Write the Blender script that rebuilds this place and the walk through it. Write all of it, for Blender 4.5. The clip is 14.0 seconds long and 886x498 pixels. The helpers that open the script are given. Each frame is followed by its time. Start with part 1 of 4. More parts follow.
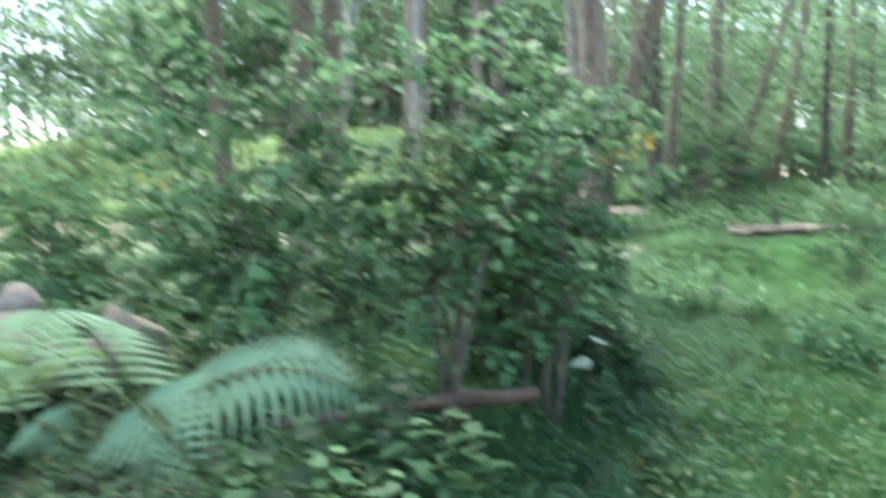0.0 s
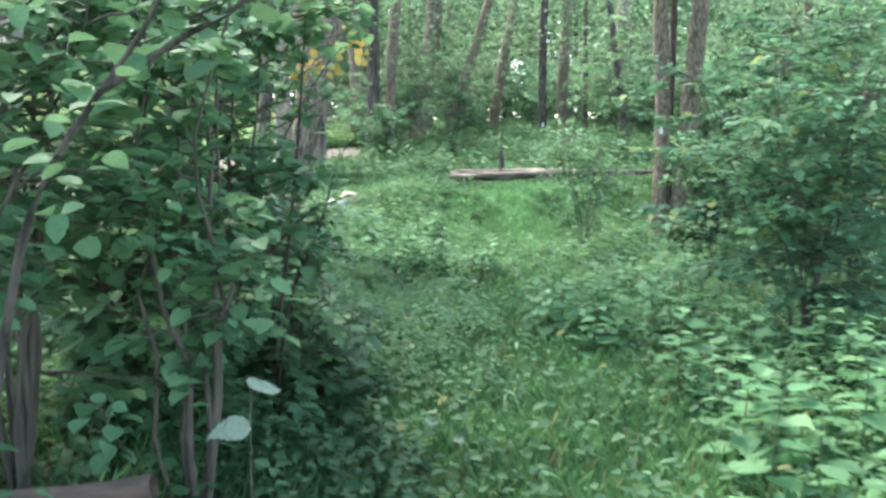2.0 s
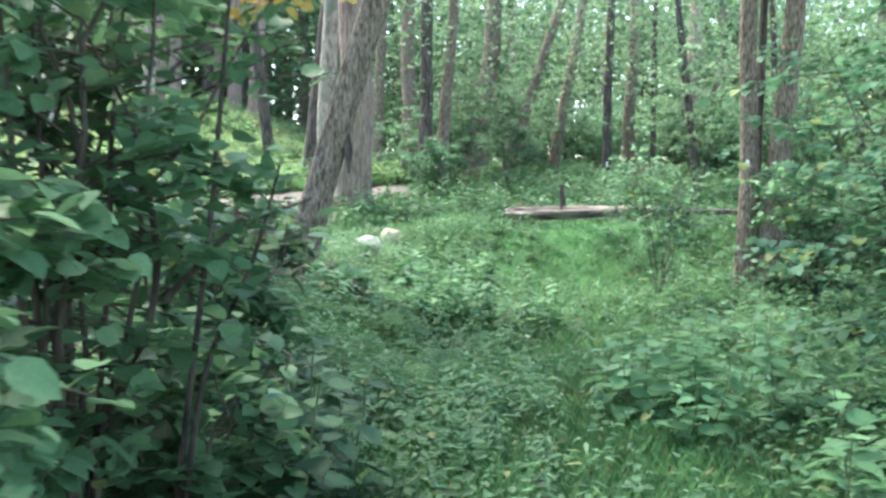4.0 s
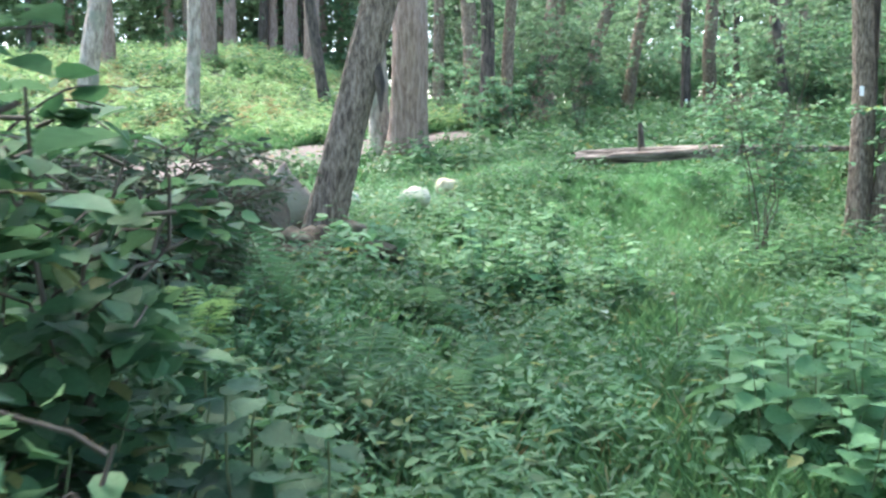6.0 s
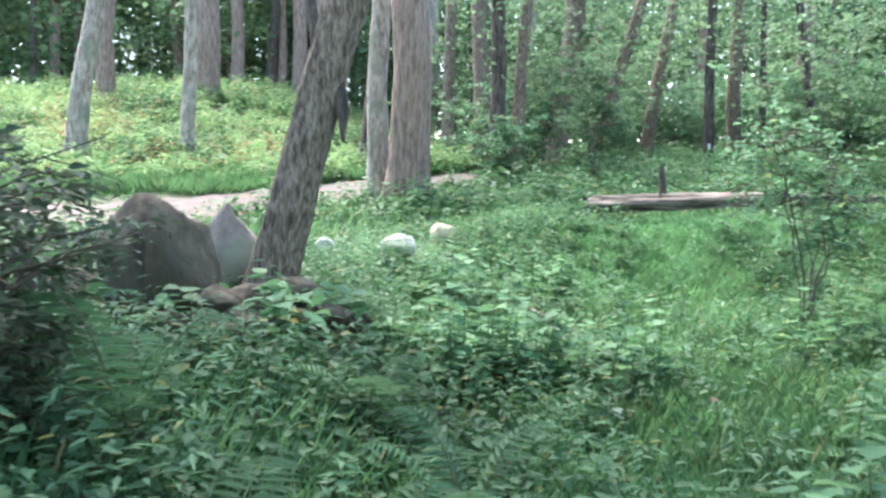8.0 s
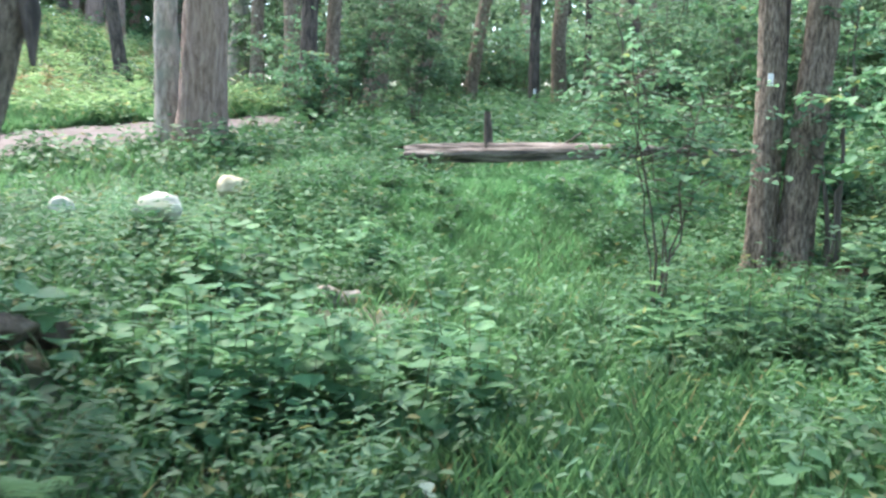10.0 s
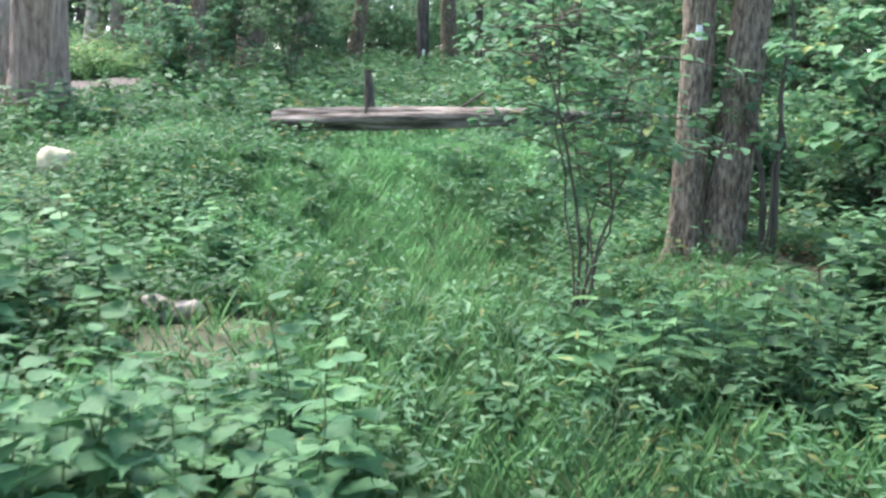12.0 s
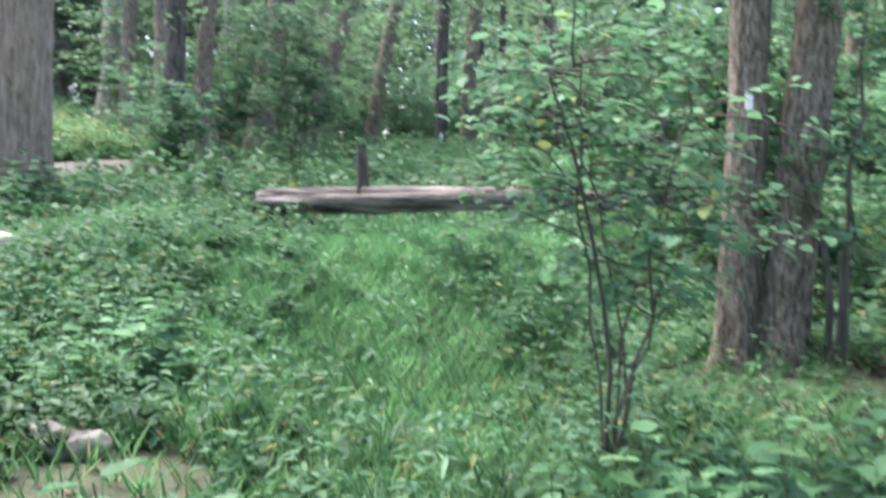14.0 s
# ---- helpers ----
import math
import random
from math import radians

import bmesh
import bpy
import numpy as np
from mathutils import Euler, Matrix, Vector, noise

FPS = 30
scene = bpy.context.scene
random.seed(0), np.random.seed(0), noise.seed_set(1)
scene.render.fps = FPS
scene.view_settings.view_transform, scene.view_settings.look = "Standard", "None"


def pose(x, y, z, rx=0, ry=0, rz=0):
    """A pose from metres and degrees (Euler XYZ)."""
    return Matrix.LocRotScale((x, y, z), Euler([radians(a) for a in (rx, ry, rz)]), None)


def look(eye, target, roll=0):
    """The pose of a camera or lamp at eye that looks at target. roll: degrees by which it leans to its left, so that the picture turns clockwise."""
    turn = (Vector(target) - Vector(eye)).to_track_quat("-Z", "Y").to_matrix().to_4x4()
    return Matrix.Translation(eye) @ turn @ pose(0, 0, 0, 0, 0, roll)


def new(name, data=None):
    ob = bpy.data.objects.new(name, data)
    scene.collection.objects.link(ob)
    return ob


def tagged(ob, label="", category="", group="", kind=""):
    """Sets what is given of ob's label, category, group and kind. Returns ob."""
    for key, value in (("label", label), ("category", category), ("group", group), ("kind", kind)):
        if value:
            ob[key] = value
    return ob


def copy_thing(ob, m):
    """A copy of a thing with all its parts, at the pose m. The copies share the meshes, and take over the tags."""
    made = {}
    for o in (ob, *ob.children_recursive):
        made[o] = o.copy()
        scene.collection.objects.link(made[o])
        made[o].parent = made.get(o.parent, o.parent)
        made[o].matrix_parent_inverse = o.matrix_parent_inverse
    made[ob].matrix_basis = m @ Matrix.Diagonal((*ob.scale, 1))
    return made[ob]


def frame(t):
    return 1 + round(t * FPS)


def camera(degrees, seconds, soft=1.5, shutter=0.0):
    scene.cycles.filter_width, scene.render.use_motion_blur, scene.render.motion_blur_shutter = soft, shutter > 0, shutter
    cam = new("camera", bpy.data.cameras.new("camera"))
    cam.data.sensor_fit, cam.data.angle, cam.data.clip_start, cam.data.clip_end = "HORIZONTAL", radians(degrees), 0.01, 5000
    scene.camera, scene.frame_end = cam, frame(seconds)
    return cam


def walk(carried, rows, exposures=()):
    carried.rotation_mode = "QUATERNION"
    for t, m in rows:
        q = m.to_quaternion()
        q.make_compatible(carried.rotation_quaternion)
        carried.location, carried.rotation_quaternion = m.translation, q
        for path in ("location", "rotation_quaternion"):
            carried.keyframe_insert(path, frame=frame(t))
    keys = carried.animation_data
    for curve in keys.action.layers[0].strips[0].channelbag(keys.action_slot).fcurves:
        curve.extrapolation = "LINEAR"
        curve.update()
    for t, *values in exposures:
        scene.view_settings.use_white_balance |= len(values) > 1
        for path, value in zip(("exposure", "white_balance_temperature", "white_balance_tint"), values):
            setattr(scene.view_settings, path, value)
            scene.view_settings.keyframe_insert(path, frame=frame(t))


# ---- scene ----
cam = camera(48.0, 14.0, soft=2.6, shutter=0.45)
PATH = (
    (0.0, -0.021, -7.272, 1.707, 14.30, -1.95, -0.72),
    (0.5, -0.021, -6.660, 1.677, 2.54, -8.48, 0.93),
    (1.0, -0.067, -6.054, 1.666, -2.74, -7.73, -0.32),
    (1.5, -0.021, -5.427, 1.705, -2.69, -6.92, -0.24),
    (2.0, -0.074, -4.780, 1.698, -1.55, -5.40, -0.57),
    (2.5, 0.002, -4.211, 1.688, 0.02, -3.90, -2.49),
    (3.0, 0.050, -3.753, 1.655, 1.85, -2.32, -1.06),
    (3.2, 0.057, -3.553, 1.618, 1.27, -1.35, 1.46),
    (5.3, 0.138, -1.158, 1.420, 3.10, -5.66, -2.30),
    (5.5, 0.140, -1.020, 1.431, 3.58, -5.50, -1.86),
    (6.0, 0.174, -0.630, 1.438, 5.96, -5.68, -1.27),
    (6.5, 0.216, -0.190, 1.435, 5.35, -5.49, -2.84),
    (7.0, 0.296, 0.261, 1.455, 6.38, -5.31, -0.20),
    (7.5, 0.283, 0.655, 1.460, 8.34, -4.78, -3.02),
    (8.0, 0.286, 1.150, 1.424, 6.83, -3.21, -0.11),
    (8.5, 0.319, 1.574, 1.459, 7.66, -4.52, -0.68),
    (9.0, 0.282, 2.104, 1.483, 1.88, -4.02, -2.36),
    (9.2, 0.297, 2.302, 1.471, 0.02, -5.05, -1.19),
    (11.3, 0.632, 4.359, 1.461, -5.66, -6.81, -0.01),
    (11.5, 0.631, 4.480, 1.439, -6.03, -6.38, 0.03),
    (12.0, 0.709, 4.940, 1.444, -9.59, -8.25, 0.68),
    (12.5, 0.837, 5.282, 1.443, -9.51, -5.94, -0.18),
    (13.0, 0.914, 5.653, 1.385, -9.53, -5.07, 0.36),
    (13.5, 1.000, 6.001, 1.391, -11.29, -6.91, -0.17),
    (14.0, 1.134, 6.355, 1.371, -8.05, -3.20, 1.11),
)

def heading(yaw, pitch):
    a, b = radians(yaw), radians(pitch)
    return Vector((-math.sin(a) * math.cos(b), math.cos(a) * math.cos(b), math.sin(b)))


walk(cam, [(t, look((x, y, z), Vector((x, y, z)) + heading(a, b), r)) for t, x, y, z, a, b, r in PATH],
     exposures=[(0, 2.68, 6800, 10), (0.5, 2.83, 6800, 10), (2.5, 2.8, 6800, 10), (5.5, 2.8, 6600, 13), (8, 2.78, 6550, 15), (11.5, 2.55, 6500, 15), (14, 2.55, 6450, 20)])

# ---- world and light ----
SUN_HIGH, SUN_TURN = 58.0, 40.0
world = bpy.data.worlds.new("sky")
scene.world = world
world.use_nodes = True
sky = world.node_tree.nodes.new("ShaderNodeTexSky")
sky.sky_type, sky.sun_disc = "NISHITA", False
sky.sun_elevation, sky.sun_rotation = radians(SUN_HIGH), radians(-SUN_TURN)
back = world.node_tree.nodes["Background"]
back.inputs["Strength"].default_value = 0.15
world.node_tree.links.new(sky.outputs[0], back.inputs["Color"])
sun = new("sun", bpy.data.lights.new("sun", "SUN"))
sun.data.energy, sun.data.angle, sun.data.color = 2.7, radians(34), (1.0, 0.95, 0.86)
sun.matrix_world = look((0, 0, 30), Vector((0, 0, 30)) - Vector((-math.sin(radians(SUN_TURN)) * math.cos(radians(SUN_HIGH)),
                        math.cos(radians(SUN_TURN)) * math.cos(radians(SUN_HIGH)), math.sin(radians(SUN_HIGH)))))

# ---- materials ----
RNG = np.random.default_rng(7)


def material(name, rough=0.7):
    m = bpy.data.materials.new(name)
    m.use_nodes = True
    n, l = m.node_tree.nodes, m.node_tree.links
    b = n["Principled BSDF"]
    b.inputs["Roughness"].default_value = rough
    return m, n, l, b


def ramp(n, stops):
    r = n.new("ShaderNodeValToRGB")
    e = r.color_ramp.elements
    while len(e) < len(stops):
        e.new(0.5)
    for k, (at, c) in zip(e, stops):
        k.position, k.color = at, (*c, 1)
    return r


def leafy(name, dark, mid, light, rough=0.55, glow=0.38, odd=None, per="island"):
    """Leaf: colour varies leaf by leaf and over the plant; part of the light passes through."""
    m, n, l, b = material(name, rough)
    b.inputs["Specular IOR Level"].default_value = 0.2
    if per == "island":
        src = n.new("ShaderNodeNewGeometry").outputs["Random Per Island"]
    else:
        src = n.new("ShaderNodeObjectInfo").outputs["Random"]
    stops = [(0.0, dark), (0.45, mid), (0.93 if odd else 1.0, light)]
    if odd:
        stops += [(0.955, light), (0.975, odd)]
    r = ramp(n, stops)
    l.new(src, r.inputs[0])
    geo = n.new("ShaderNodeNewGeometry")
    spread = n.new("ShaderNodeTexNoise")
    spread.inputs["Scale"].default_value = 1.3
    l.new(geo.outputs["Position"], spread.inputs["Vector"])
    fine = n.new("ShaderNodeTexNoise")
    fine.inputs["Scale"].default_value = 90
    l.new(geo.outputs["Position"], fine.inputs["Vector"])
    hsv = n.new("ShaderNodeHueSaturation")
    hsv.inputs["Saturation"].default_value = 0.86
    l.new(r.outputs[0], hsv.inputs["Color"])
    val = n.new("ShaderNodeMapRange")
    val.inputs["From Min"].default_value, val.inputs["From Max"].default_value = 0.3, 0.7
    val.inputs["To Min"].default_value, val.inputs["To Max"].default_value = 0.75, 1.25
    l.new(spread.outputs[0], val.inputs["Value"])
    l.new(val.outputs[0], hsv.inputs["Value"])
    mixf = n.new("ShaderNodeMix")
    mixf.data_type, mixf.blend_type = "RGBA", "OVERLAY"
    mixf.inputs["Factor"].default_value = 0.25
    l.new(hsv.outputs[0], mixf.inputs["A"])
    l.new(fine.outputs[0], mixf.inputs["B"])
    l.new(mixf.outputs["Result"], b.inputs["Base Color"])
    bump = n.new("ShaderNodeBump")
    bump.inputs["Strength"].default_value, bump.inputs["Distance"].default_value = 0.25, 0.004
    l.new(fine.outputs[0], bump.inputs["Height"])
    l.new(bump.outputs[0], b.inputs["Normal"])
    tr = n.new("ShaderNodeBsdfTranslucent")
    bright = n.new("ShaderNodeHueSaturation")
    bright.inputs["Hue"].default_value, bright.inputs["Value"].default_value = 0.485, 1.3
    l.new(mixf.outputs["Result"], bright.inputs["Color"])
    l.new(bright.outputs[0], tr.inputs["Color"])
    mx = n.new("ShaderNodeMixShader")
    mx.inputs[0].default_value = glow
    l.new(b.outputs[0], mx.inputs[1])
    l.new(tr.outputs[0], mx.inputs[2])
    l.new(mx.outputs[0], n["Material Output"].inputs["Surface"])
    return m


def rough_stuff(name, stops, scale=(6, 6, 6), rough=0.9, bump=0.5, dist=0.02, detail=9, second=None):
    """Bark, stone, wood or soil: two scales of noise, a ramp and relief."""
    m, n, l, b = material(name, rough)
    tc = n.new("ShaderNodeTexCoord")
    mp = n.new("ShaderNodeMapping")
    mp.inputs["Scale"].default_value = scale
    l.new(tc.outputs["Object"], mp.inputs["Vector"])
    big = n.new("ShaderNodeTexNoise")
    big.inputs["Scale"].default_value, big.inputs["Detail"].default_value = 1.0, detail
    big.inputs["Roughness"].default_value = 0.65
    l.new(mp.outputs[0], big.inputs["Vector"])
    r = ramp(n, stops)
    l.new(big.outputs[0], r.inputs[0])
    col = r.outputs[0]
    if second:
        patch = n.new("ShaderNodeTexNoise")
        patch.inputs["Scale"].default_value, patch.inputs["Detail"].default_value = 1.7, 6
        l.new(tc.outputs["Object"], patch.inputs["Vector"])
        pr = ramp(n, [(0.5, (0, 0, 0)), (0.62, (1, 1, 1))])
        l.new(patch.outputs[0], pr.inputs[0])
        mix = n.new("ShaderNodeMix")
        mix.data_type = "RGBA"
        l.new(pr.outputs[0], mix.inputs["Factor"])
        l.new(col, mix.inputs["A"])
        mix.inputs["B"].default_value = (*second, 1)
        col = mix.outputs["Result"]
    l.new(col, b.inputs["Base Color"])
    fine = n.new("ShaderNodeTexNoise")
    fine.inputs["Scale"].default_value, fine.inputs["Detail"].default_value = 5, 6
    l.new(mp.outputs[0], fine.inputs["Vector"])
    add = n.new("ShaderNodeMath")
    add.operation = "MULTIPLY_ADD"
    add.inputs[1].default_value = 0.4
    l.new(fine.outputs[0], add.inputs[0])
    l.new(big.outputs[0], add.inputs[2])
    bp = n.new("ShaderNodeBump")
    bp.inputs["Strength"].default_value, bp.inputs["Distance"].default_value = bump, dist
    l.new(add.outputs[0], bp.inputs["Height"])
    l.new(bp.outputs[0], b.inputs["Normal"])
    return m


SHRUB_LEAF = leafy("shrub_leaf", (0.056, 0.15, 0.06), (0.096, 0.24, 0.096), (0.15, 0.32, 0.135), rough=0.45)
SHRUB_LEAF_B = leafy("sapling_leaf", (0.045, 0.145, 0.065), (0.075, 0.21, 0.095), (0.125, 0.28, 0.125), odd=(0.2, 0.25, 0.06))
HERB_LEAF = leafy("herb_leaf", (0.07, 0.205, 0.08), (0.105, 0.275, 0.108), (0.15, 0.34, 0.135), odd=(0.3, 0.33, 0.07))
LOW_LEAF = leafy("low_leaf", (0.027, 0.1, 0.037), (0.05, 0.15, 0.056), (0.083, 0.205, 0.08), odd=(0.16, 0.19, 0.05))
FERN_LEAF = leafy("fern_leaf", (0.045, 0.14, 0.06), (0.07, 0.19, 0.08), (0.11, 0.25, 0.11), per="object")
FERN_PALE = leafy("fern_pale_leaf", (0.16, 0.32, 0.2), (0.19, 0.36, 0.23), (0.23, 0.4, 0.26), per="object")
FERN_YELLOW = leafy("fern_yellow_leaf", (0.112, 0.257, 0.066), (0.149, 0.304, 0.077), (0.186, 0.342, 0.088), per="object")
YELLOW_LEAF = leafy("yellow_leaf", (0.32, 0.25, 0.03), (0.45, 0.33, 0.03), (0.5, 0.4, 0.06))
SLOPE_LEAF = leafy("slope_fern_leaf", (0.1, 0.24, 0.075), (0.16, 0.33, 0.105), (0.24, 0.41, 0.14), odd=(0.38, 0.26, 0.11))
BRACKEN = leafy("bracken_leaf", (0.16, 0.13, 0.05), (0.27, 0.19, 0.07), (0.36, 0.27, 0.1))
PALE_LEAF = leafy("pale_leaf", (0.15, 0.25, 0.18), (0.19, 0.29, 0.21), (0.23, 0.32, 0.24))
CANOPY_LEAF = leafy("canopy_leaf", (0.058, 0.142, 0.064), (0.09, 0.2, 0.09), (0.14, 0.265, 0.12), glow=0.45)
NEEDLE = leafy("needle_twig", (0.03, 0.06, 0.03), (0.045, 0.09, 0.04), (0.08, 0.11, 0.06), glow=0.25)
GRASS = leafy("grass_blade", (0.045, 0.165, 0.054), (0.074, 0.235, 0.078), (0.118, 0.3, 0.108), odd=(0.3, 0.28, 0.12))
# Sedge greens are darkened to hold the tree shade of the near ground.
SHADED_SEDGE = leafy("shaded_sedge_blade", (0.026, 0.09, 0.034), (0.045, 0.135, 0.05), (0.075, 0.18, 0.07), odd=(0.2, 0.19, 0.08))
MOUND = leafy("soft_grass_blade", (0.07, 0.25, 0.085), (0.105, 0.33, 0.115), (0.15, 0.39, 0.15))
PALE_SPRAY = leafy("pale_sapling_leaf", (0.064, 0.185, 0.092), (0.098, 0.25, 0.122), (0.142, 0.31, 0.155), odd=(0.26, 0.34, 0.08))
# Darker greens stand in for the overhead shade these plants lack.
SHADED_LEAF = leafy("shaded_plant_leaf", (0.022, 0.075, 0.034), (0.036, 0.112, 0.05), (0.06, 0.155, 0.07), rough=0.6)
LITTER = leafy("dead_leaf", (0.08, 0.05, 0.03), (0.16, 0.1, 0.06), (0.26, 0.18, 0.11), rough=0.8, glow=0.1)
STEM = rough_stuff("stem", [(0.3, (0.06, 0.05, 0.04)), (0.7, (0.13, 0.11, 0.085))], (20, 20, 5), bump=0.3, dist=0.004)
GREEN_STEM = rough_stuff("green_stem", [(0.3, (0.06, 0.12, 0.05)), (0.7, (0.14, 0.15, 0.07))], (20, 20, 5), bump=0.2, dist=0.002)
PINE_BARK = rough_stuff("pine_bark", [(0.36, (0.13, 0.088, 0.066)), (0.5, (0.25, 0.18, 0.142)), (0.64, (0.35, 0.268, 0.212))],
                        (17, 17, 2.6), bump=1.0, dist=0.03)
GREY_BARK = rough_stuff("grey_bark", [(0.38, (0.065, 0.047, 0.034)), (0.5, (0.19, 0.147, 0.108)), (0.62, (0.34, 0.276, 0.212))],
                        (34, 34, 9), bump=1.0, dist=0.035)
DARK_BARK = rough_stuff("dark_bark", [(0.4, (0.03, 0.025, 0.02)), (0.6, (0.13, 0.105, 0.085))], (14, 14, 3), bump=0.9, dist=0.03)
PALE_BARK = rough_stuff("pale_bark", [(0.4, (0.18, 0.15, 0.118)), (0.6, (0.44, 0.385, 0.32))], (9, 9, 3), bump=0.5, dist=0.02, second=(0.2, 0.21, 0.16))
LOG_WOOD = rough_stuff("weathered_wood", [(0.4, (0.032, 0.026, 0.021)), (0.5, (0.145, 0.12, 0.104)), (0.62, (0.29, 0.255, 0.228))],
                       (1.3, 22, 22), bump=1.0, dist=0.03)
RED_WOOD = rough_stuff("rotten_wood", [(0.3, (0.06, 0.04, 0.03)), (0.7, (0.2, 0.13, 0.1))], (3, 18, 18), bump=0.8, dist=0.02)
BROWN_STONE = rough_stuff("brown_stone", [(0.38, (0.036, 0.028, 0.018)), (0.5, (0.09, 0.07, 0.046)), (0.62, (0.155, 0.126, 0.088))], (7, 7, 3), bump=0.8, dist=0.03, second=(0.06, 0.055, 0.034))
GREY_STONE = rough_stuff("grey_stone", [(0.3, (0.125, 0.1, 0.082)), (0.5, (0.24, 0.2, 0.168)), (0.7, (0.37, 0.32, 0.28))], (6, 6, 6), bump=0.7, dist=0.03, second=(0.2, 0.21, 0.15))
PALE_STONE = rough_stuff("pale_stone", [(0.3, (0.2, 0.175, 0.15)), (0.5, (0.29, 0.258, 0.228)), (0.7, (0.4, 0.365, 0.33))], (6, 6, 6), bump=0.7, dist=0.02, second=(0.2, 0.2, 0.14))
WHITE_STONE = rough_stuff("white_stone", [(0.3, (0.34, 0.34, 0.28)), (0.7, (0.6, 0.6, 0.52))], (6, 6, 6), bump=0.6, dist=0.02, second=(0.45, 0.46, 0.32))
TAN_STONE = rough_stuff("tan_stone", [(0.3, (0.36, 0.32, 0.2)), (0.7, (0.62, 0.57, 0.4))], (6, 6, 6), bump=0.6, dist=0.02)
SOIL = rough_stuff("forest_soil", [(0.3, (0.03, 0.032, 0.018)), (0.5, (0.055, 0.07, 0.03)), (0.7, (0.1, 0.095, 0.06))], (2.2, 2.2, 2.2), bump=0.8, dist=0.06)
DIRT = rough_stuff("trail_dirt", [(0.35, (0.066, 0.05, 0.043)), (0.5, (0.1, 0.08, 0.07)), (0.65, (0.14, 0.116, 0.103))], (3, 3, 3), bump=0.5, dist=0.02)
PAINT, _n, _l, _b = material("white_paint", 0.6)
_b.inputs["Base Color"].default_value = (0.8, 0.8, 0.78, 1)


# ---- mesh helpers ----
def raw_mesh(name, verts, faces, size):
    """A mesh from an array of points and an array of faces with the same number of corners."""
    me = bpy.data.meshes.new(name)
    verts, faces = np.asarray(verts, np.float32), np.asarray(faces, np.int32)
    me.vertices.add(len(verts))
    me.vertices.foreach_set("co", verts.ravel())
    me.loops.add(faces.size)
    me.loops.foreach_set("vertex_index", faces.ravel())
    me.polygons.add(len(faces))
    me.polygons.foreach_set("loop_start", np.arange(len(faces), dtype=np.int32) * size)
    me.polygons.foreach_set("loop_total", np.full(len(faces), size, np.int32))
    me.update(calc_edges=True)
    return me


def smooth(me):
    me.polygons.foreach_set("use_smooth", np.ones(len(me.polygons), bool))
    return me


def part(name, me, mat, parent, label=""):
    ob = new(name, me)
    if mat is not None and not me.materials:
        me.materials.append(mat)
    ob.parent = parent
    return tagged(ob, label) if label else ob


def thing(name, label, category, at=(0, 0, 0), turn=0.0, group="", kind=""):
    ob = new(name)
    ob.empty_display_size = 0.1
    ob.matrix_basis = pose(*at, 0, 0, turn)
    return tagged(ob, label, category, group, kind)


def single(name, me, mat, label, category, at=(0, 0, 0), turn=0.0, group="", kind=""):
    ob = new(name, me)
    if mat is not None and not me.materials:
        me.materials.append(mat)
    ob.matrix_basis = pose(*at, 0, 0, turn)
    return tagged(ob, label, category, group, kind)


def unit(a):
    return a / np.maximum(np.linalg.norm(a, axis=-1, keepdims=True), 1e-9)


OVAL = ([(0, 0, 0), (0.29, 0.14, 0.07), (0.4, 0.4, 0.09), (0.28, 0.74, 0.04), (0, 1, -0.1), (-0.28, 0.74, 0.04), (-0.4, 0.4, 0.09), (-0.29, 0.14, 0.07), (0, 0.45, 0.0)],
        [(0, 1, 8), (1, 2, 8), (2, 3, 8), (3, 4, 8), (4, 5, 8), (5, 6, 8), (6, 7, 8), (7, 0, 8)])


def ovate():
    """A broad pointed leaf with a folded midrib and a finely toothed edge."""
    half = [(0.2, 0.03), (0.33, 0.12), (0.41, 0.25), (0.42, 0.38), (0.36, 0.52), (0.27, 0.66), (0.17, 0.8), (0.07, 0.92)]
    edge = []
    for k, (x, y) in enumerate(half):
        edge += [(x * 0.93, y - 0.025), (x * 1.04, y + 0.02)]
    v = [(0, 0, 0), (0, 0.3, -0.03), (0, 0.65, -0.05), (0, 1.02, -0.16)]
    n = len(edge)
    for sign in (1, -1):
        v += [(sign * x, y, 0.12 * x - 0.16 * max(0, y - 0.5) ** 2 + 0.01 * math.sin(y * 20)) for x, y in edge]
    f = []
    for side in (0, 1):
        s = 4 + side * n
        ring = [0, *range(s, s + n), 3]
        for a, b in zip(ring, ring[1:]):
            y = (v[a][1] + v[b][1]) / 2
            mid = 1 if y < 0.48 else 2
            f.append((a, b, mid) if side == 0 else (b, a, mid))
        join = [q for q in ring if q > 3 and v[q][1] < 0.48][-1]
        f.append((1, join, 2) if side == 0 else (2, join, 1))
    return v, f


OVATE = ovate()
HEX = ([(0, 0, 0), (0.33, 0.28, 0.09), (0.27, 0.66, 0.06), (0, 1, -0.1), (-0.27, 0.66, 0.06), (-0.33, 0.28, 0.09)],
       [(0, 1, 2), (0, 2, 3), (0, 3, 4), (0, 4, 5)])
DIAMOND = ([(0, 0, 0), (0.36, 0.45, 0.1), (0, 1, -0.06), (-0.36, 0.45, 0.1)], [(0, 1, 2), (0, 2, 3)])
LANCE = ([(0, 0, 0), (0.14, 0.3, 0.04), (0, 1, -0.12), (-0.14, 0.3, 0.04)], [(0, 1, 2), (0, 2, 3)])


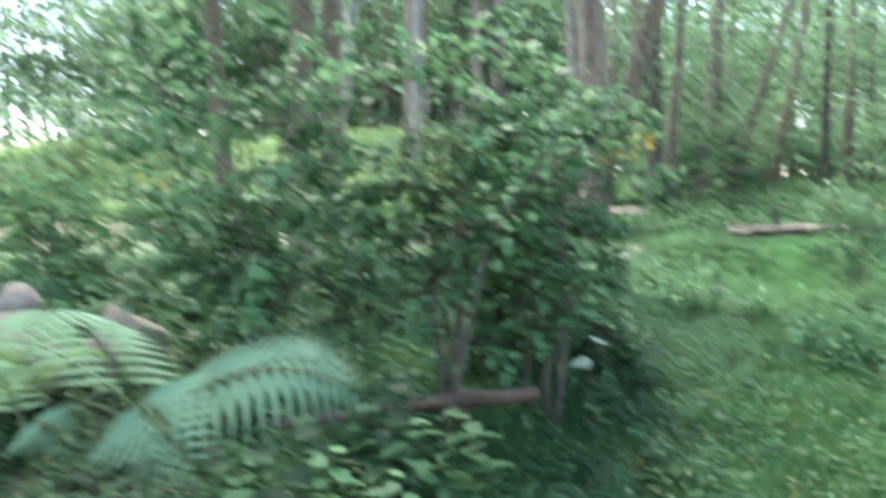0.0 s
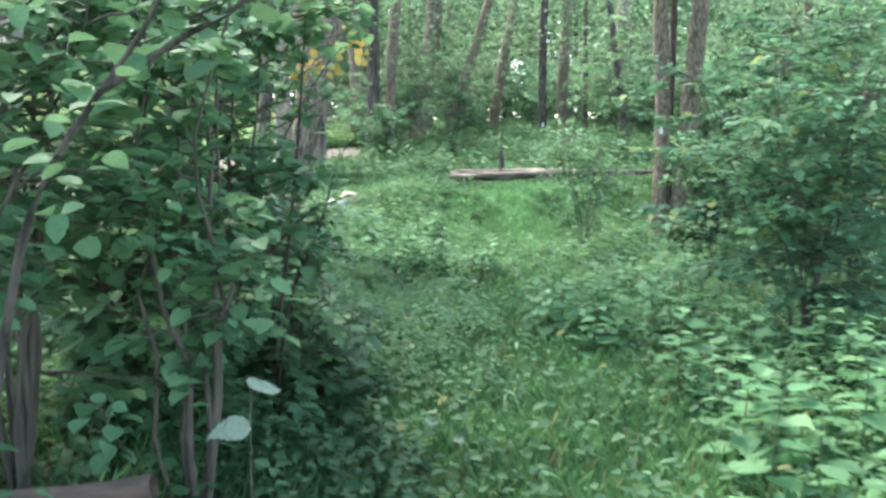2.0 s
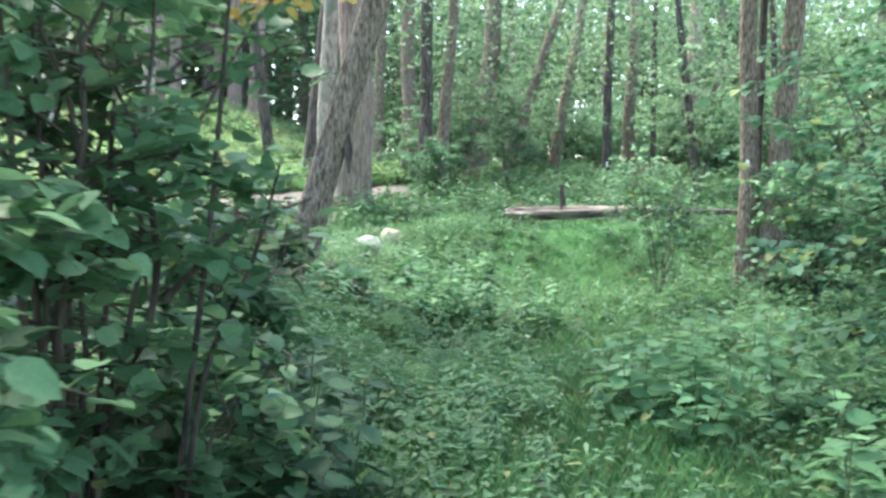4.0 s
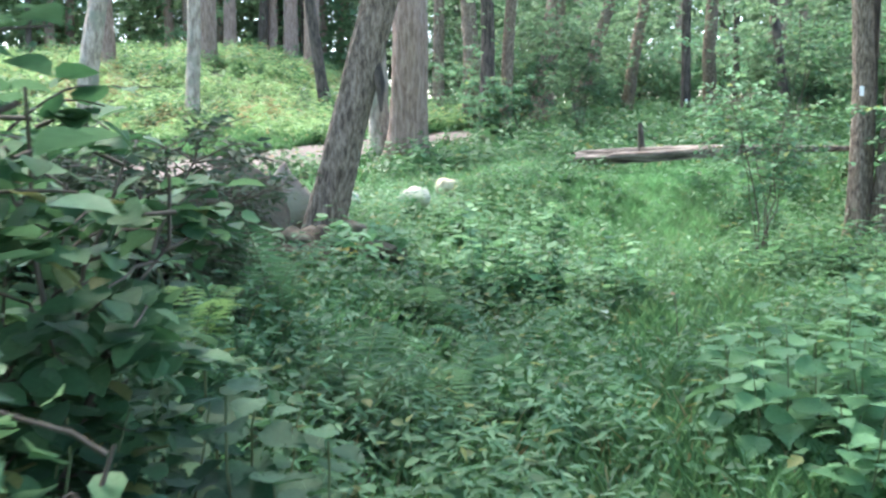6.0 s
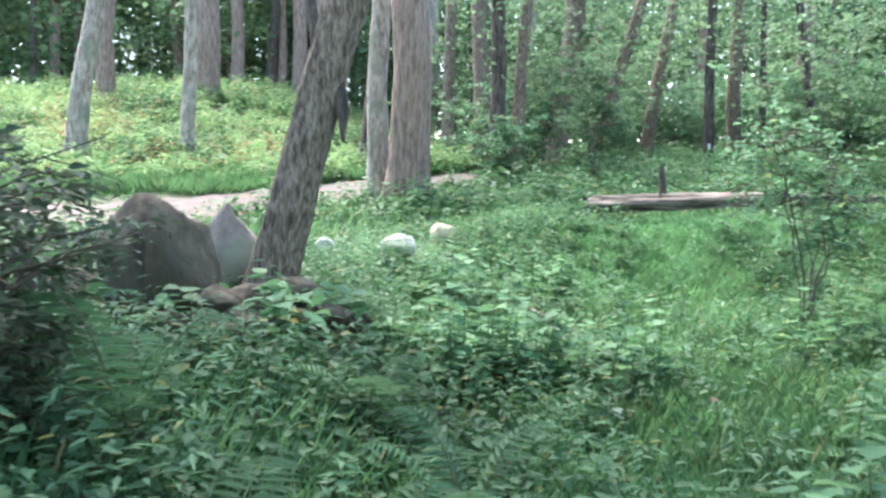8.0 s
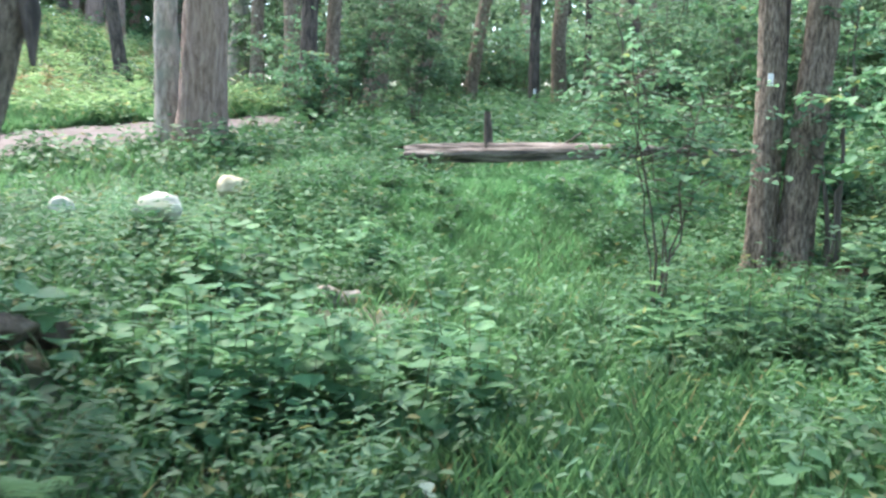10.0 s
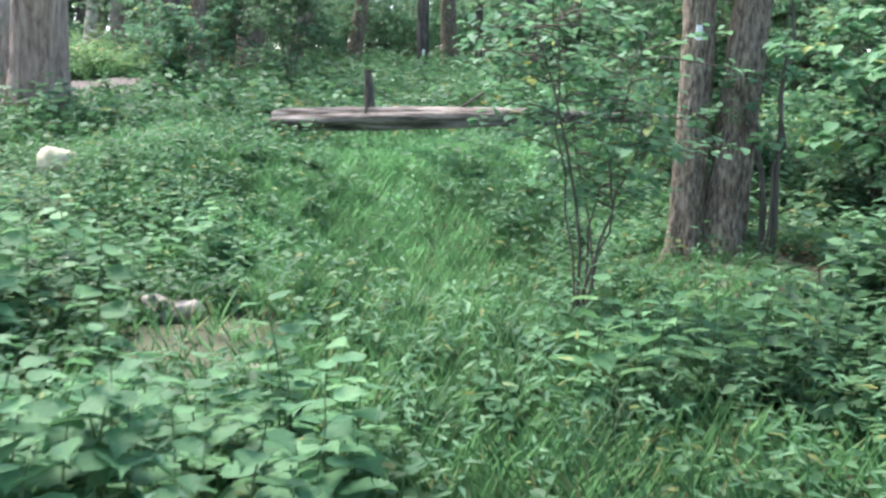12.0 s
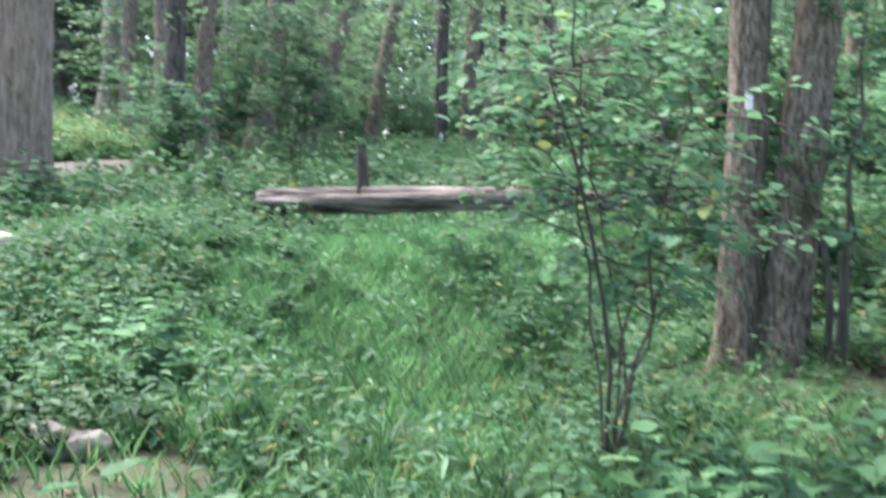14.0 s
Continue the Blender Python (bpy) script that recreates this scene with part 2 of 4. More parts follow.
def leaf_cloud(name, base, way, normal, length, shape=OVAL, wide=1.0):
    """Many leaves in one mesh: each at a base point, along its way, facing its normal."""
    base, way, normal = np.asarray(base, float), unit(np.asarray(way, float)), np.asarray(normal, float)
    side = unit(np.cross(way, normal))
    up = np.cross(side, way)
    tv, tf = np.array(shape[0]), np.array(shape[1])
    length = np.broadcast_to(np.asarray(length, float), (len(base),))[:, None, None]
    v = base[:, None] + length * (side[:, None] * tv[None, :, :1] * wide + way[:, None] * tv[None, :, 1:2] + up[:, None] * tv[None, :, 2:])
    f = tf[None] + (np.arange(len(base)) * len(tv))[:, None, None]
    me = raw_mesh(name, v.reshape(-1, 3), f.reshape(-1, 3), 3)
    return smooth(me) if len(tv) > 5 else me


def tube_data(points, radii, sides=8, rough=0.0, rng=RNG):
    """Points and quads of a tube along a line, closed at its end by its taper."""
    p, r = np.asarray(points, float), np.asarray(radii, float)
    d = unit(np.gradient(p, axis=0))
    ref = np.where(np.abs(d[:, 2:]) > 0.9, [[1.0, 0, 0]], [[0, 0, 1.0]])
    a = unit(np.cross(d, ref))
    b = np.cross(d, a)
    ang = np.linspace(0, 2 * np.pi, sides, endpoint=False)
    ring = np.cos(ang)[None, :, None] * a[:, None] + np.sin(ang)[None, :, None] * b[:, None]
    rr = r[:, None] * (1 + rough * rng.normal(size=(len(r), sides)))
    v = p[:, None] + ring * rr[..., None]
    i, j = np.meshgrid(np.arange(len(p) - 1), np.arange(sides), indexing="ij")
    k = (j + 1) % sides
    f = np.stack([i * sides + j, i * sides + k, (i + 1) * sides + k, (i + 1) * sides + j], -1).reshape(-1, 4)
    return v.reshape(-1, 3), f


def tubes(name, items, sides=6, rough=0.0, rng=RNG):
    vs, fs, n = [], [], 0
    for points, radii in items:
        v, f = tube_data(points, radii, sides, rough, rng)
        vs.append(v)
        fs.append(f + n)
        n += len(v)
    return smooth(raw_mesh(name, np.concatenate(vs), np.concatenate(fs), 4))


def bent(a, b, n, wobble, rng, sag=0.0):
    """A line from a to b in n points, wandering a little."""
    a, b = np.asarray(a, float), np.asarray(b, float)
    s = np.linspace(0, 1, n)[:, None]
    w = np.cumsum(rng.normal(size=(n, 3)), axis=0) * wobble
    w -= s * w[-1]
    line = a + (b - a) * s + w
    line[:, 2] += sag * (4 * s * (1 - s))[:, 0]
    return line


# ---- ground ----
def ease(v):
    v = np.clip(v, 0, 1)
    return v * v * (3 - 2 * v)


def ground(x, y):
    x, y = np.asarray(x, float), np.asarray(y, float)
    far = y - 2.4 * ease((x - 2.8) / 1.4) * (1 - ease((y - 16) / 5))
    h = np.interp(far, [-40, 9, 12.2, 14.3, 17, 20, 26, 44, 80, 400], [0, 0.02, 0.13, 0.9, 1.03, 1.2, 1.8, 3.0, 4.5, 8.0])
    left = np.interp(y, [-40, 9, 13, 18, 20, 23, 25, 30, 44, 80, 400], [0, 0.02, 0.3, 0.8, 1.03, 1.46, 1.72, 2.1, 3.0, 4.5, 8.0])
    h = h + (left - h) * ease((-x - 0.2) / 1.6)
    h = h + 0.5 * ease((-0.3 - x) / 1.2) * ease((y + 5) / 5) * (1 - ease((y - 10.8) / 4))
    h = h + 2.6 * ease((-x - 4) / 9) * ease((y - 24) / 15) * (1 - ease((y - 60) / 60))
    return h + 0.04 * np.sin(x * 1.7 + 0.6 * y) * np.sin(y * 1.3) + 0.03 * np.sin(x * 3.9 + 1) * np.sin(y * 3.1 + x)


def at_ground(x, y, up=0.0):
    return (x, y, float(ground(x, y)) + up)


def sheet(name, xs, ys, lift=0.0):
    gx, gy = np.meshgrid(xs, ys, indexing="ij")
    v = np.stack([gx, gy, ground(gx, gy) + lift], -1).reshape(-1, 3)
    i, j = np.meshgrid(np.arange(len(xs) - 1), np.arange(len(ys) - 1), indexing="ij")
    a = i * len(ys) + j
    f = np.stack([a, a + len(ys), a + len(ys) + 1, a + 1], -1).reshape(-1, 4)
    return smooth(raw_mesh(name, v, f, 4))


def graded(lo, a, b, hi, step):
    far = np.array([1.5, 4, 9, 18, 35, 70, 140, 300])
    return np.unique(np.concatenate([np.maximum(a - far, lo), np.arange(a, b + step, step), np.minimum(b + far, hi)]))


single("ground", sheet("ground", graded(-320, -26, 26, 320, 0.25), graded(-300, -9, 48, 400, 0.25)), SOIL,
       "dark forest soil under low plants, rising ahead", "ground", kind="structure")

# ---- trail of bare dirt ----
TRAIL = np.array([(-18, 17.2), (-13, 18.3), (-9.5, 19.2), (-7.5, 20.4), (-6.1, 21.7), (-4.6, 23.0), (-2.6, 24.5), (-0.8, 27.5)])


def trail_line(n):
    d = np.r_[0, np.cumsum(np.linalg.norm(np.diff(TRAIL, axis=0), axis=1))]
    s = np.linspace(0, d[-1], n)
    line = np.stack([np.interp(s, d, TRAIL[:, k]) for k in (0, 1)], -1)
    for _ in range(14):
        line[1:-1] = (line[:-2] + 2 * line[1:-1] + line[2:]) / 4
    return line


def trail():
    c = trail_line(90)
    t = unit(np.gradient(c, axis=0))
    side = np.stack([t[:, 1], -t[:, 0]], -1)
    cols = np.linspace(-1, 1, 9)
    half = 1.75 + 0.18 * np.sin(np.arange(90) * 0.6) + 0.1 * RNG.normal(size=90)
    p = c[:, None] + side[:, None] * (cols[None] * half[:, None])[..., None]
    z = ground(p[..., 0], p[..., 1]) + 0.03 - 0.03 * np.abs(cols)[None] ** 4
    v = np.concatenate([p, z[..., None]], -1).reshape(-1, 3)
    i, j = np.meshgrid(np.arange(89), np.arange(8), indexing="ij")
    a = i * 9 + j
    f = np.stack([a, a + 9, a + 10, a + 1], -1).reshape(-1, 4)
    single("trail", smooth(raw_mesh("trail", v, f, 4)), DIRT, "narrow footpath of pale bare dirt", "path", kind="structure")


trail()


# ---- trees ----
def trunk_mesh(name, line, radii, sides=20, flare=0.0, rng=RNG, ridges=0.05):
    line, radii = np.asarray(line, float), np.asarray(radii, float)
    n = 90 if sides < 30 else 150
    s = np.linspace(0, 1, n) ** 1.3
    o = np.linspace(0, 1, len(line))
    p = np.stack([np.interp(s, o, line[:, k]) for k in range(3)], -1)
    for _ in range(6):
        p[1:-1] = (p[:-2] + 2 * p[1:-1] + p[2:]) / 4
    r = np.interp(s, o, radii)
    v, f = tube_data(p, r, sides, 0.0)
    v = v.reshape(n, sides, 3)
    ang = np.linspace(0, 2 * np.pi, sides, endpoint=False)
    lobes = 1 + ridges * np.sin(ang * 5 + rng.uniform(0, 6))[None] * np.exp(-s * 6)[:, None] + rng.normal(size=(n, sides)) * 0.018
    for m, w in ((7, 3.1), (11, -2.3), (16, 5.0), (13, -6.5), (5, 9.0)):
        lobes = lobes + 0.017 * np.sin(m * ang[None] + w * p[:, 2:3] + rng.uniform(0, 6) + 0.8 * np.sin(p[:, 2:3] * 2.2 + m))
    low = p[:, 2] - p[0, 2]
    lobes = lobes + flare * np.exp(-low / 0.3)[:, None] * (1 + 0.45 * np.sin(ang * 4 + 1))[None]
    v = p[:, None] + (v - p[:, None]) * lobes[..., None]
    return smooth(raw_mesh(name, v.reshape(-1, 3), f, 4))


def crown_mesh(name, centre, spread, count, leaf, rng, clumps=26):
    c = rng.normal(size=(clumps, 3)) * np.asarray(spread) * 0.55
    k = rng.integers(0, clumps, count)
    p = c[k] + rng.normal(size=(count, 3)) * np.array([0.75, 0.75, 0.4]) + np.asarray(centre)
    way = rng.normal(size=(count, 3)) * [1, 1, 0.4]
    return leaf_cloud(name, p, way, [0, 0, 1] + rng.normal(size=(count, 3)) * 0.45, rng.uniform(0.6, 1.3, count) * leaf, DIAMOND)


def tree(at, lean, radius, height, bark, label, flare=0.35, crown=True, limbs=5, seed=1, leaves=180, level=0.8, spread=(2.4, 2.4, 2.6), size=0.27, group=""):
    """A forest tree: lean is the shift of its axis, in metres, at four metres up."""
    rng = np.random.default_rng(seed)
    x, y = at
    root = thing("tree", label, "tree", at_ground(x, y, -0.08), 0, group)
    k = np.linspace(0, 1, 7)
    line = np.stack([lean[0] * k * height / 4, lean[1] * k * height / 4, k * height], -1)
    line[1:, :2] += rng.normal(size=(6, 2)) * radius * 0.25
    part("trunk", trunk_mesh("trunk", line, radius * np.array([1.06, 0.95, 0.86, 0.72, 0.55, 0.36, 0.1]), 40 if radius > 0 and leaves > 500 and size < 0.3 else 18, flare, rng), bark, root)
    top = line[-1]
    for _ in range(limbs):
        h = rng.uniform(0.45, 0.95)
        a = np.array([np.interp(h, k, line[:, i]) for i in range(3)])
        g = rng.uniform(0, 2 * np.pi)
        reach = rng.uniform(1.2, 2.8)
        b = a + [math.cos(g) * reach, math.sin(g) * reach, rng.uniform(0.3, 1.6)]
        part("limb", tubes("limb", [(bent(a, b, 7, 0.06, rng), np.linspace(radius * 0.3, 0.012, 7))], 6, 0, rng), bark, root)
    if crown:
        mid = np.array([np.interp(level, k, line[:, 0]), np.interp(level, k, line[:, 1]), height * level])
        part("crown", crown_mesh("crown", mid, spread, leaves, size, rng, 40), CANOPY_LEAF, root)
    return root


def far_trees():
    # (x, y, lean at 4 m, radius, bark, seed)
    slope = [(-13.2, 27.5, 0.55, 0.3, PALE_BARK), (-16, 35.5, 0.1, 0.32, PINE_BARK), (-10.1, 27.8, 0.15, 0.2, PALE_BARK),
             (-12.5, 36.2, 0.0, 0.42, PINE_BARK), (-14.5, 45.5, 0.05, 0.3, PINE_BARK), (-13.4, 47, 0.2, 0.24, DARK_BARK),
             (-11.6, 45.5, 0.0, 0.34, PINE_BARK), (-9.6, 41.2, 0.1, 0.33, PINE_BARK), (-4.6, 36, 0.15, 0.3, PALE_BARK),
             ]
    wood = [(-1.37, 26.0, 0.05, 0.19, DARK_BARK), (0.0, 30.5, 0.5, 0.33, GREY_BARK), (1.04, 31.0, 1.25, 0.19, GREY_BARK),
             (4.37, 30.0, 0.1, 0.14, DARK_BARK), (8.6, 38, 0.2, 0.34, GREY_BARK), (7.0, 28.5, -0.45, 0.12, DARK_BARK),
             (-2.1, 30.2, 0.0, 0.26, GREY_BARK), (-0.9, 26.4, 0.25, 0.16, GREY_BARK), (11, 23.4, 0.1, 0.14, GREY_BARK),
             (-7.2, 33, -0.5, 0.2, DARK_BARK), (-5.0, 27.5, 0.45, 0.2, DARK_BARK), (14.5, 31, 0.2, 0.22, GREY_BARK),
             (-3.4, 33, 0.1, 0.2, GREY_BARK), (-1.2, 34.5, 0.35, 0.2, PALE_BARK), (2.9, 34, 0.65, 0.2, GREY_BARK), (6.2, 32, 0.05, 0.1, DARK_BARK),
             (5.62, 33.2, 0.1, 0.22, GREY_BARK), (9.6, 29, -0.2, 0.11, DARK_BARK), (-17.5, 14, 0.1, 0.25, GREY_BARK), (-14.5, 9, 0.2, 0.2, PALE_BARK)]
    for k, (x, y, lean, r, bark) in enumerate(slope + wood):
        bough = dict(leaves=800, level=0.36, spread=(2.6, 2.6, 2.6), size=0.16) if x > -2 else {}
        word = {"pale_bark": "pale grey", "pine_bark": "brown-grey", "dark_bark": "dark slender", "grey_bark": "grey furrowed"}[bark.name]
        t = tree((x, y), (lean, 0.1), r, 13 + (k * 37 % 5), bark, word + " forest tree trunk standing among undergrowth", 0.3, True, 4, 100 + k, group="forest trees", **bough)
        if k == 12:
            blaze(t, 0.0, -0.15, 0.72, 0.06, 0.15)


def blaze(root, x, y, z, w, h):
    me = bpy.data.meshes.new("blaze")
    bm = bmesh.new()
    bmesh.ops.create_cube(bm, size=1)
    bmesh.ops.scale(bm, vec=(w, 0.012, h), verts=bm.verts)
    bmesh.ops.translate(bm, vec=(x, y, z), verts=bm.verts)
    bm.to_mesh(me)
    bm.free()
    part("blaze", me, PAINT, root, "white painted trail mark on the bark")


PINE = tree((-2.84, 21.0), (-0.02, 0.0), 0.39, 17, PINE_BARK, "large straight pine trunk with brown-grey flaking bark", 0.5, True, 6, 3, leaves=700)
tree((-3.52, 21.6), (0.02, 0.1), 0.22, 15, PALE_BARK, "pale smooth trunk standing close behind the pine", 0.3, True, 4, 4)
LEANER = tree((-1.93, 8.2), (1.19, 0.1), 0.162, 12, GREY_BARK, "leaning grey tree with furrowed bark beside a stone heap", 0.4, True, 4, 5, leaves=1500)
DOUBLE = tree((4.45, 13.6), (0.1, 0.1), 0.152, 13, GREY_BARK, "grey ridged trunk with a white trail mark, one of a clump", 0.35, True, 4, 6, leaves=1400, group="trunk clump")
part("stub", tubes("stub", [(np.array([(0.6, -0.02, 1.88), (0.66, -0.05, 1.62), (0.665, -0.06, 1.38)]), [0.05, 0.045, 0.015])], 7, 0.12), DARK_BARK, LEANER, "dark broken limb stub")
blaze(DOUBLE, 0.0, -0.1, 2.1, 0.055, 0.13)
tree((4.65, 13.88), (0.16, 0.1), 0.078, 11, DARK_BARK, "thin dark trunk in the middle of a clump", 0.3, True, 3, 8, leaves=800, group="trunk clump")
tree((4.77, 13.52), (0.38, 0.1), 0.18, 13, GREY_BARK, "thick ridged grey trunk leaning out of a clump", 0.35, True, 4, 7, leaves=1400, group="trunk clump")
far_trees()


def woods():
    """Trees further in, plus added shade trees beside the walk, built from four kinds and repeated."""
    kinds = [tree((-20, 52), (0.1, 0), 0.26, 15, PINE_BARK, "straight brown-grey trunk deep in the woods", 0.3, True, 3, 201, leaves=1100, level=0.55, spread=(3.4, 3.4, 6.0), size=0.4, group="deep woods"),
             tree((-3, 54), (0.2, 0), 0.2, 14, GREY_BARK, "grey trunk deep in the woods", 0.3, True, 3, 202, leaves=1100, level=0.55, spread=(3.4, 3.4, 6.0), size=0.4, group="deep woods"),
             tree((9, 50), (-0.15, 0), 0.16, 13, DARK_BARK, "dark trunk deep in the woods", 0.3, True, 3, 203, leaves=1100, level=0.55, spread=(3.4, 3.4, 6.0), size=0.4, group="deep woods")]
    # Dense crowns added mostly out of view, to shade the ground near the walk.
    near = tree((-9, -6), (0.2, 0), 0.22, 14, GREY_BARK, "added grey forest tree, its full crown shading the walk", 0.3, True, 4, 204, leaves=2600, spread=(3.4, 3.4, 2.6), group="trees beside the walk")
    rng = np.random.default_rng(22)
    for k in range(150):
        x, y = rng.uniform(-45, 45), rng.uniform(46, 85)
        if k >= 110:
            x, y = rng.uniform(-48, -6), rng.uniform(50, 75)
        copy_thing(kinds[k % 3], pose(*at_ground(x, y, -0.08), 0, 0, rng.uniform(0, 360)))
    for x, y in ((-7, 1), (-6, -9), (-3.5, -12), (2, -10), (6, -7), (8, -1), (9.5, 4), (8.5, 9.5), (11, 14), (-7.2, 11.6), (-6.6, 8.6), (-10, 13), (5.5, -13), (-12, 3), (13, 8), (14, -4), (-14, -6), (0, -17)):
        copy_thing(near, pose(*at_ground(x, y, -0.08), 0, 0, rng.uniform(0, 360)))


woods()


# ---- shrubs and saplings ----
def shrub(label, at, height, radius, stems, twigs, leaves, leaf, mat, seed, name="shrub", lean=(0, 0), thick=0.016, lowest=0.25, flat=0.35, group="", wide=1.0, shape=OVAL, ground_up=0.0, reach_x=None):
    rng = np.random.default_rng(seed)
    root = thing(name, label, "shrub", at_ground(at[0], at[1], ground_up - 0.03), 0, group)
    lines = []
    for s in range(stems):
        g = 2 * np.pi * (s + rng.uniform(-0.3, 0.3)) / stems
        r = radius * rng.uniform(0.25, 0.75)
        end = np.array([math.cos(g) * r + lean[0], math.sin(g) * r + lean[1], height * rng.uniform(0.7, 1.0)])
        line = bent([math.cos(g) * 0.06, math.sin(g) * 0.06, 0], end, 9, 0.05 * height / 2, rng)
        line[:, :2] *= np.linspace(0.35, 1, 9)[:, None]
        lines.append(line)
        part("stem", tubes("stem", [(line, np.linspace(thick * rng.uniform(0.7, 1.2), 0.004, 9))], 6, 0.04, rng), STEM, root)
    items, base, way = [], [], []
    for k in range(twigs):
        line = lines[rng.integers(stems)]
        s = rng.uniform(lowest, 1.0)
        a = np.array([np.interp(s, np.linspace(0, 1, 9), line[:, i]) for i in range(3)])
        g = rng.uniform(0, 2 * np.pi)
        reach = radius * rng.uniform(0.3, 0.75)
        b = a + [math.cos(g) * reach, math.sin(g) * reach, reach * rng.uniform(-0.25, 0.45)]
        tw = bent(a, b, 6, 0.015, rng, 0.03)
        items.append((tw, np.linspace(0.006, 0.002, 6)))
        n = leaves // twigs
        q = rng.uniform(0.15, 1.0, n) ** 0.8
        p = np.stack([np.interp(q, np.linspace(0, 1, 6), tw[:, i]) for i in range(3)], -1)
        d = unit(b - a)
        side = np.cross(d, [0, 0, 1]) * rng.choice([-1, 1], n)[:, None]
        base.append(p + rng.normal(size=(n, 3)) * 0.03)
        way.append(d * rng.uniform(0.2, 0.9, n)[:, None] + side * rng.uniform(0.4, 1, n)[:, None] + rng.normal(size=(n, 3)) * 0.25 + [0, 0, -0.15])
    base, way = np.concatenate(base), np.concatenate(way)
    if reach_x is not None:
        keep = base[:, 0] + at[0] < reach_x
        base, way = base[keep], way[keep]
    part("branching", tubes("branching", items, 4, 0, rng), STEM, root)["kind"] = "stuff"
    part("foliage", leaf_cloud("foliage", base, way, [0, 0, 1] + rng.normal(size=base.shape) * flat, rng.uniform(0.6, 1.15, len(base)) * leaf, shape, wide), mat, root)["kind"] = "stuff"
    return root


shrub("dark leafy shrub pressing on the faint footway", (-1.05, 1.6), 1.3, 0.55, 7, 90, 1500, 0.1, LOW_LEAF, 47, lowest=0.12)
SHRUB_A = shrub("tall shrub with many thin stems and dull green oval leaves", (-1.5, -1.3), 2.5, 0.95, 9, 140, 2300, 0.095, SHRUB_LEAF, 31, lowest=0.3, reach_x=-0.08)
SHRUB_B = shrub("shrub with dark bent stems, some leaves turned yellow", (-1.2, 0.5), 2.6, 0.9, 9, 150, 2700, 0.095, SHRUB_LEAF, 32, lowest=0.22, reach_x=-0.3)
shrub("leafy shrub low beside the tall one", (-1.3, -0.35), 1.25, 0.6, 8, 100, 2300, 0.1, SHRUB_LEAF, 43, lowest=0.1)
shrub("leafy shrub low under the bent stems", (-0.85, 0.75), 0.85, 0.5, 7, 80, 1500, 0.095, SHRUB_LEAF, 46, lowest=0.1)
shrub("shrub with dark bent stems and oval leaves", (-2.91, -1.04), 2.7, 1.1, 7, 110, 2800, 0.1, SHRUB_LEAF, 33, lowest=0.25)
shrub("shrub behind others with dull green leaves", (-3.03, 1.33), 1.7, 0.9, 7, 90, 2000, 0.1, SHRUB_LEAF, 39, lowest=0.15)
shrub("leafy side of the tall shrub, close to the footway", (-0.93, -1.1), 2.4, 0.42, 6, 60, 950, 0.09, SHRUB_LEAF, 45, lowest=0.3, reach_x=-0.1)
shrub("shrub behind others with dull green leaves", (-5.6, 3.2), 2.3, 1.1, 6, 80, 2200, 0.11, SHRUB_LEAF_B, 41, lowest=0.15)
for x, y, tall, seed in ((-6.2, 1.4, 1.7, 141), (-5.0, 2.4, 1.5, 142), (-7.6, 3.4, 2.0, 143), (-8.6, 1.6, 1.9, 144), (-6.6, 4.6, 1.6, 145)):
    shrub("leafy yellow-green bush beyond the pale rocks", (x, y), tall, 1.0, 6, 80, 1900, 0.12, HERB_LEAF, seed, name="bush", lowest=0.05, shape=HEX)
shrub("low dark shrub with fine twigs beside the stone heap", (-1.75, 4.2), 1.08, 0.65, 10, 180, 6000, 0.075, NEEDLE, 34, lowest=0.1, shape=LANCE, wide=1.3, flat=0.6)
shrub("low dark shrub with fine twigs beside the stone heap", (-2.72, 4.6), 1.05, 0.7, 11, 200, 7500, 0.075, NEEDLE, 134, lowest=0.1, shape=LANCE, wide=1.3, flat=0.6)


def yellow_spray():
    rng = np.random.default_rng(77)
    root_at = np.array(SHRUB_B.location)
    a, b = np.array([-0.95, 0.8, 1.9]) - root_at, np.array([-0.4, 1.1, 2.38]) - root_at
    line = bent(a, b, 8, 0.012, rng)
    part("stem", tubes("stem", [(line, np.linspace(0.007, 0.002, 8))], 5, 0, rng), STEM, SHRUB_B)
    n = 46
    q = rng.uniform(0.35, 1.0, n)
    p = np.stack([np.interp(q, np.linspace(0, 1, 8), line[:, i]) for i in range(3)], -1) + rng.normal(size=(n, 3)) * 0.05
    part("foliage", leaf_cloud("yellow_foliage", p, rng.normal(size=(n, 3)) + [0.3, 0, -0.4], rng.normal(size=(n, 3)) + [0, -0.8, 0.6], rng.uniform(0.04, 0.075, n), OVAL), YELLOW_LEAF, SHRUB_B, "yellow turned leaves")
    for k, (s, e) in enumerate((((-2.3, 0.3, 1.5), (-0.4, 1.0, 1.95)), ((-1.6, 0.6, 1.1), (-0.45, 0.9, 2.1)), ((-1.3, 0.5, 1.0), (-0.4, 0.75, 2.35)))):
        s, e = np.array(s) - root_at, np.array(e) - root_at
        line = bent(s, e, 9, 0.02, rng, 0.1)
        part("stem", tubes("stem", [(line, np.linspace(0.011, 0.003, 9))], 5, 0, rng), DARK_BARK, SHRUB_B)
        q = rng.uniform(0.4, 1, 16)
        p = np.stack([np.interp(q, np.linspace(0, 1, 9), line[:, i]) for i in range(3)], -1)
        part("foliage", leaf_cloud("spray", p, rng.normal(size=(16, 3)) * [1, 1, 0.3], [0, 0, 1] + rng.normal(size=(16, 3)) * 0.3, rng.uniform(0.07, 0.11, 16), OVAL), SHRUB_LEAF, SHRUB_B)


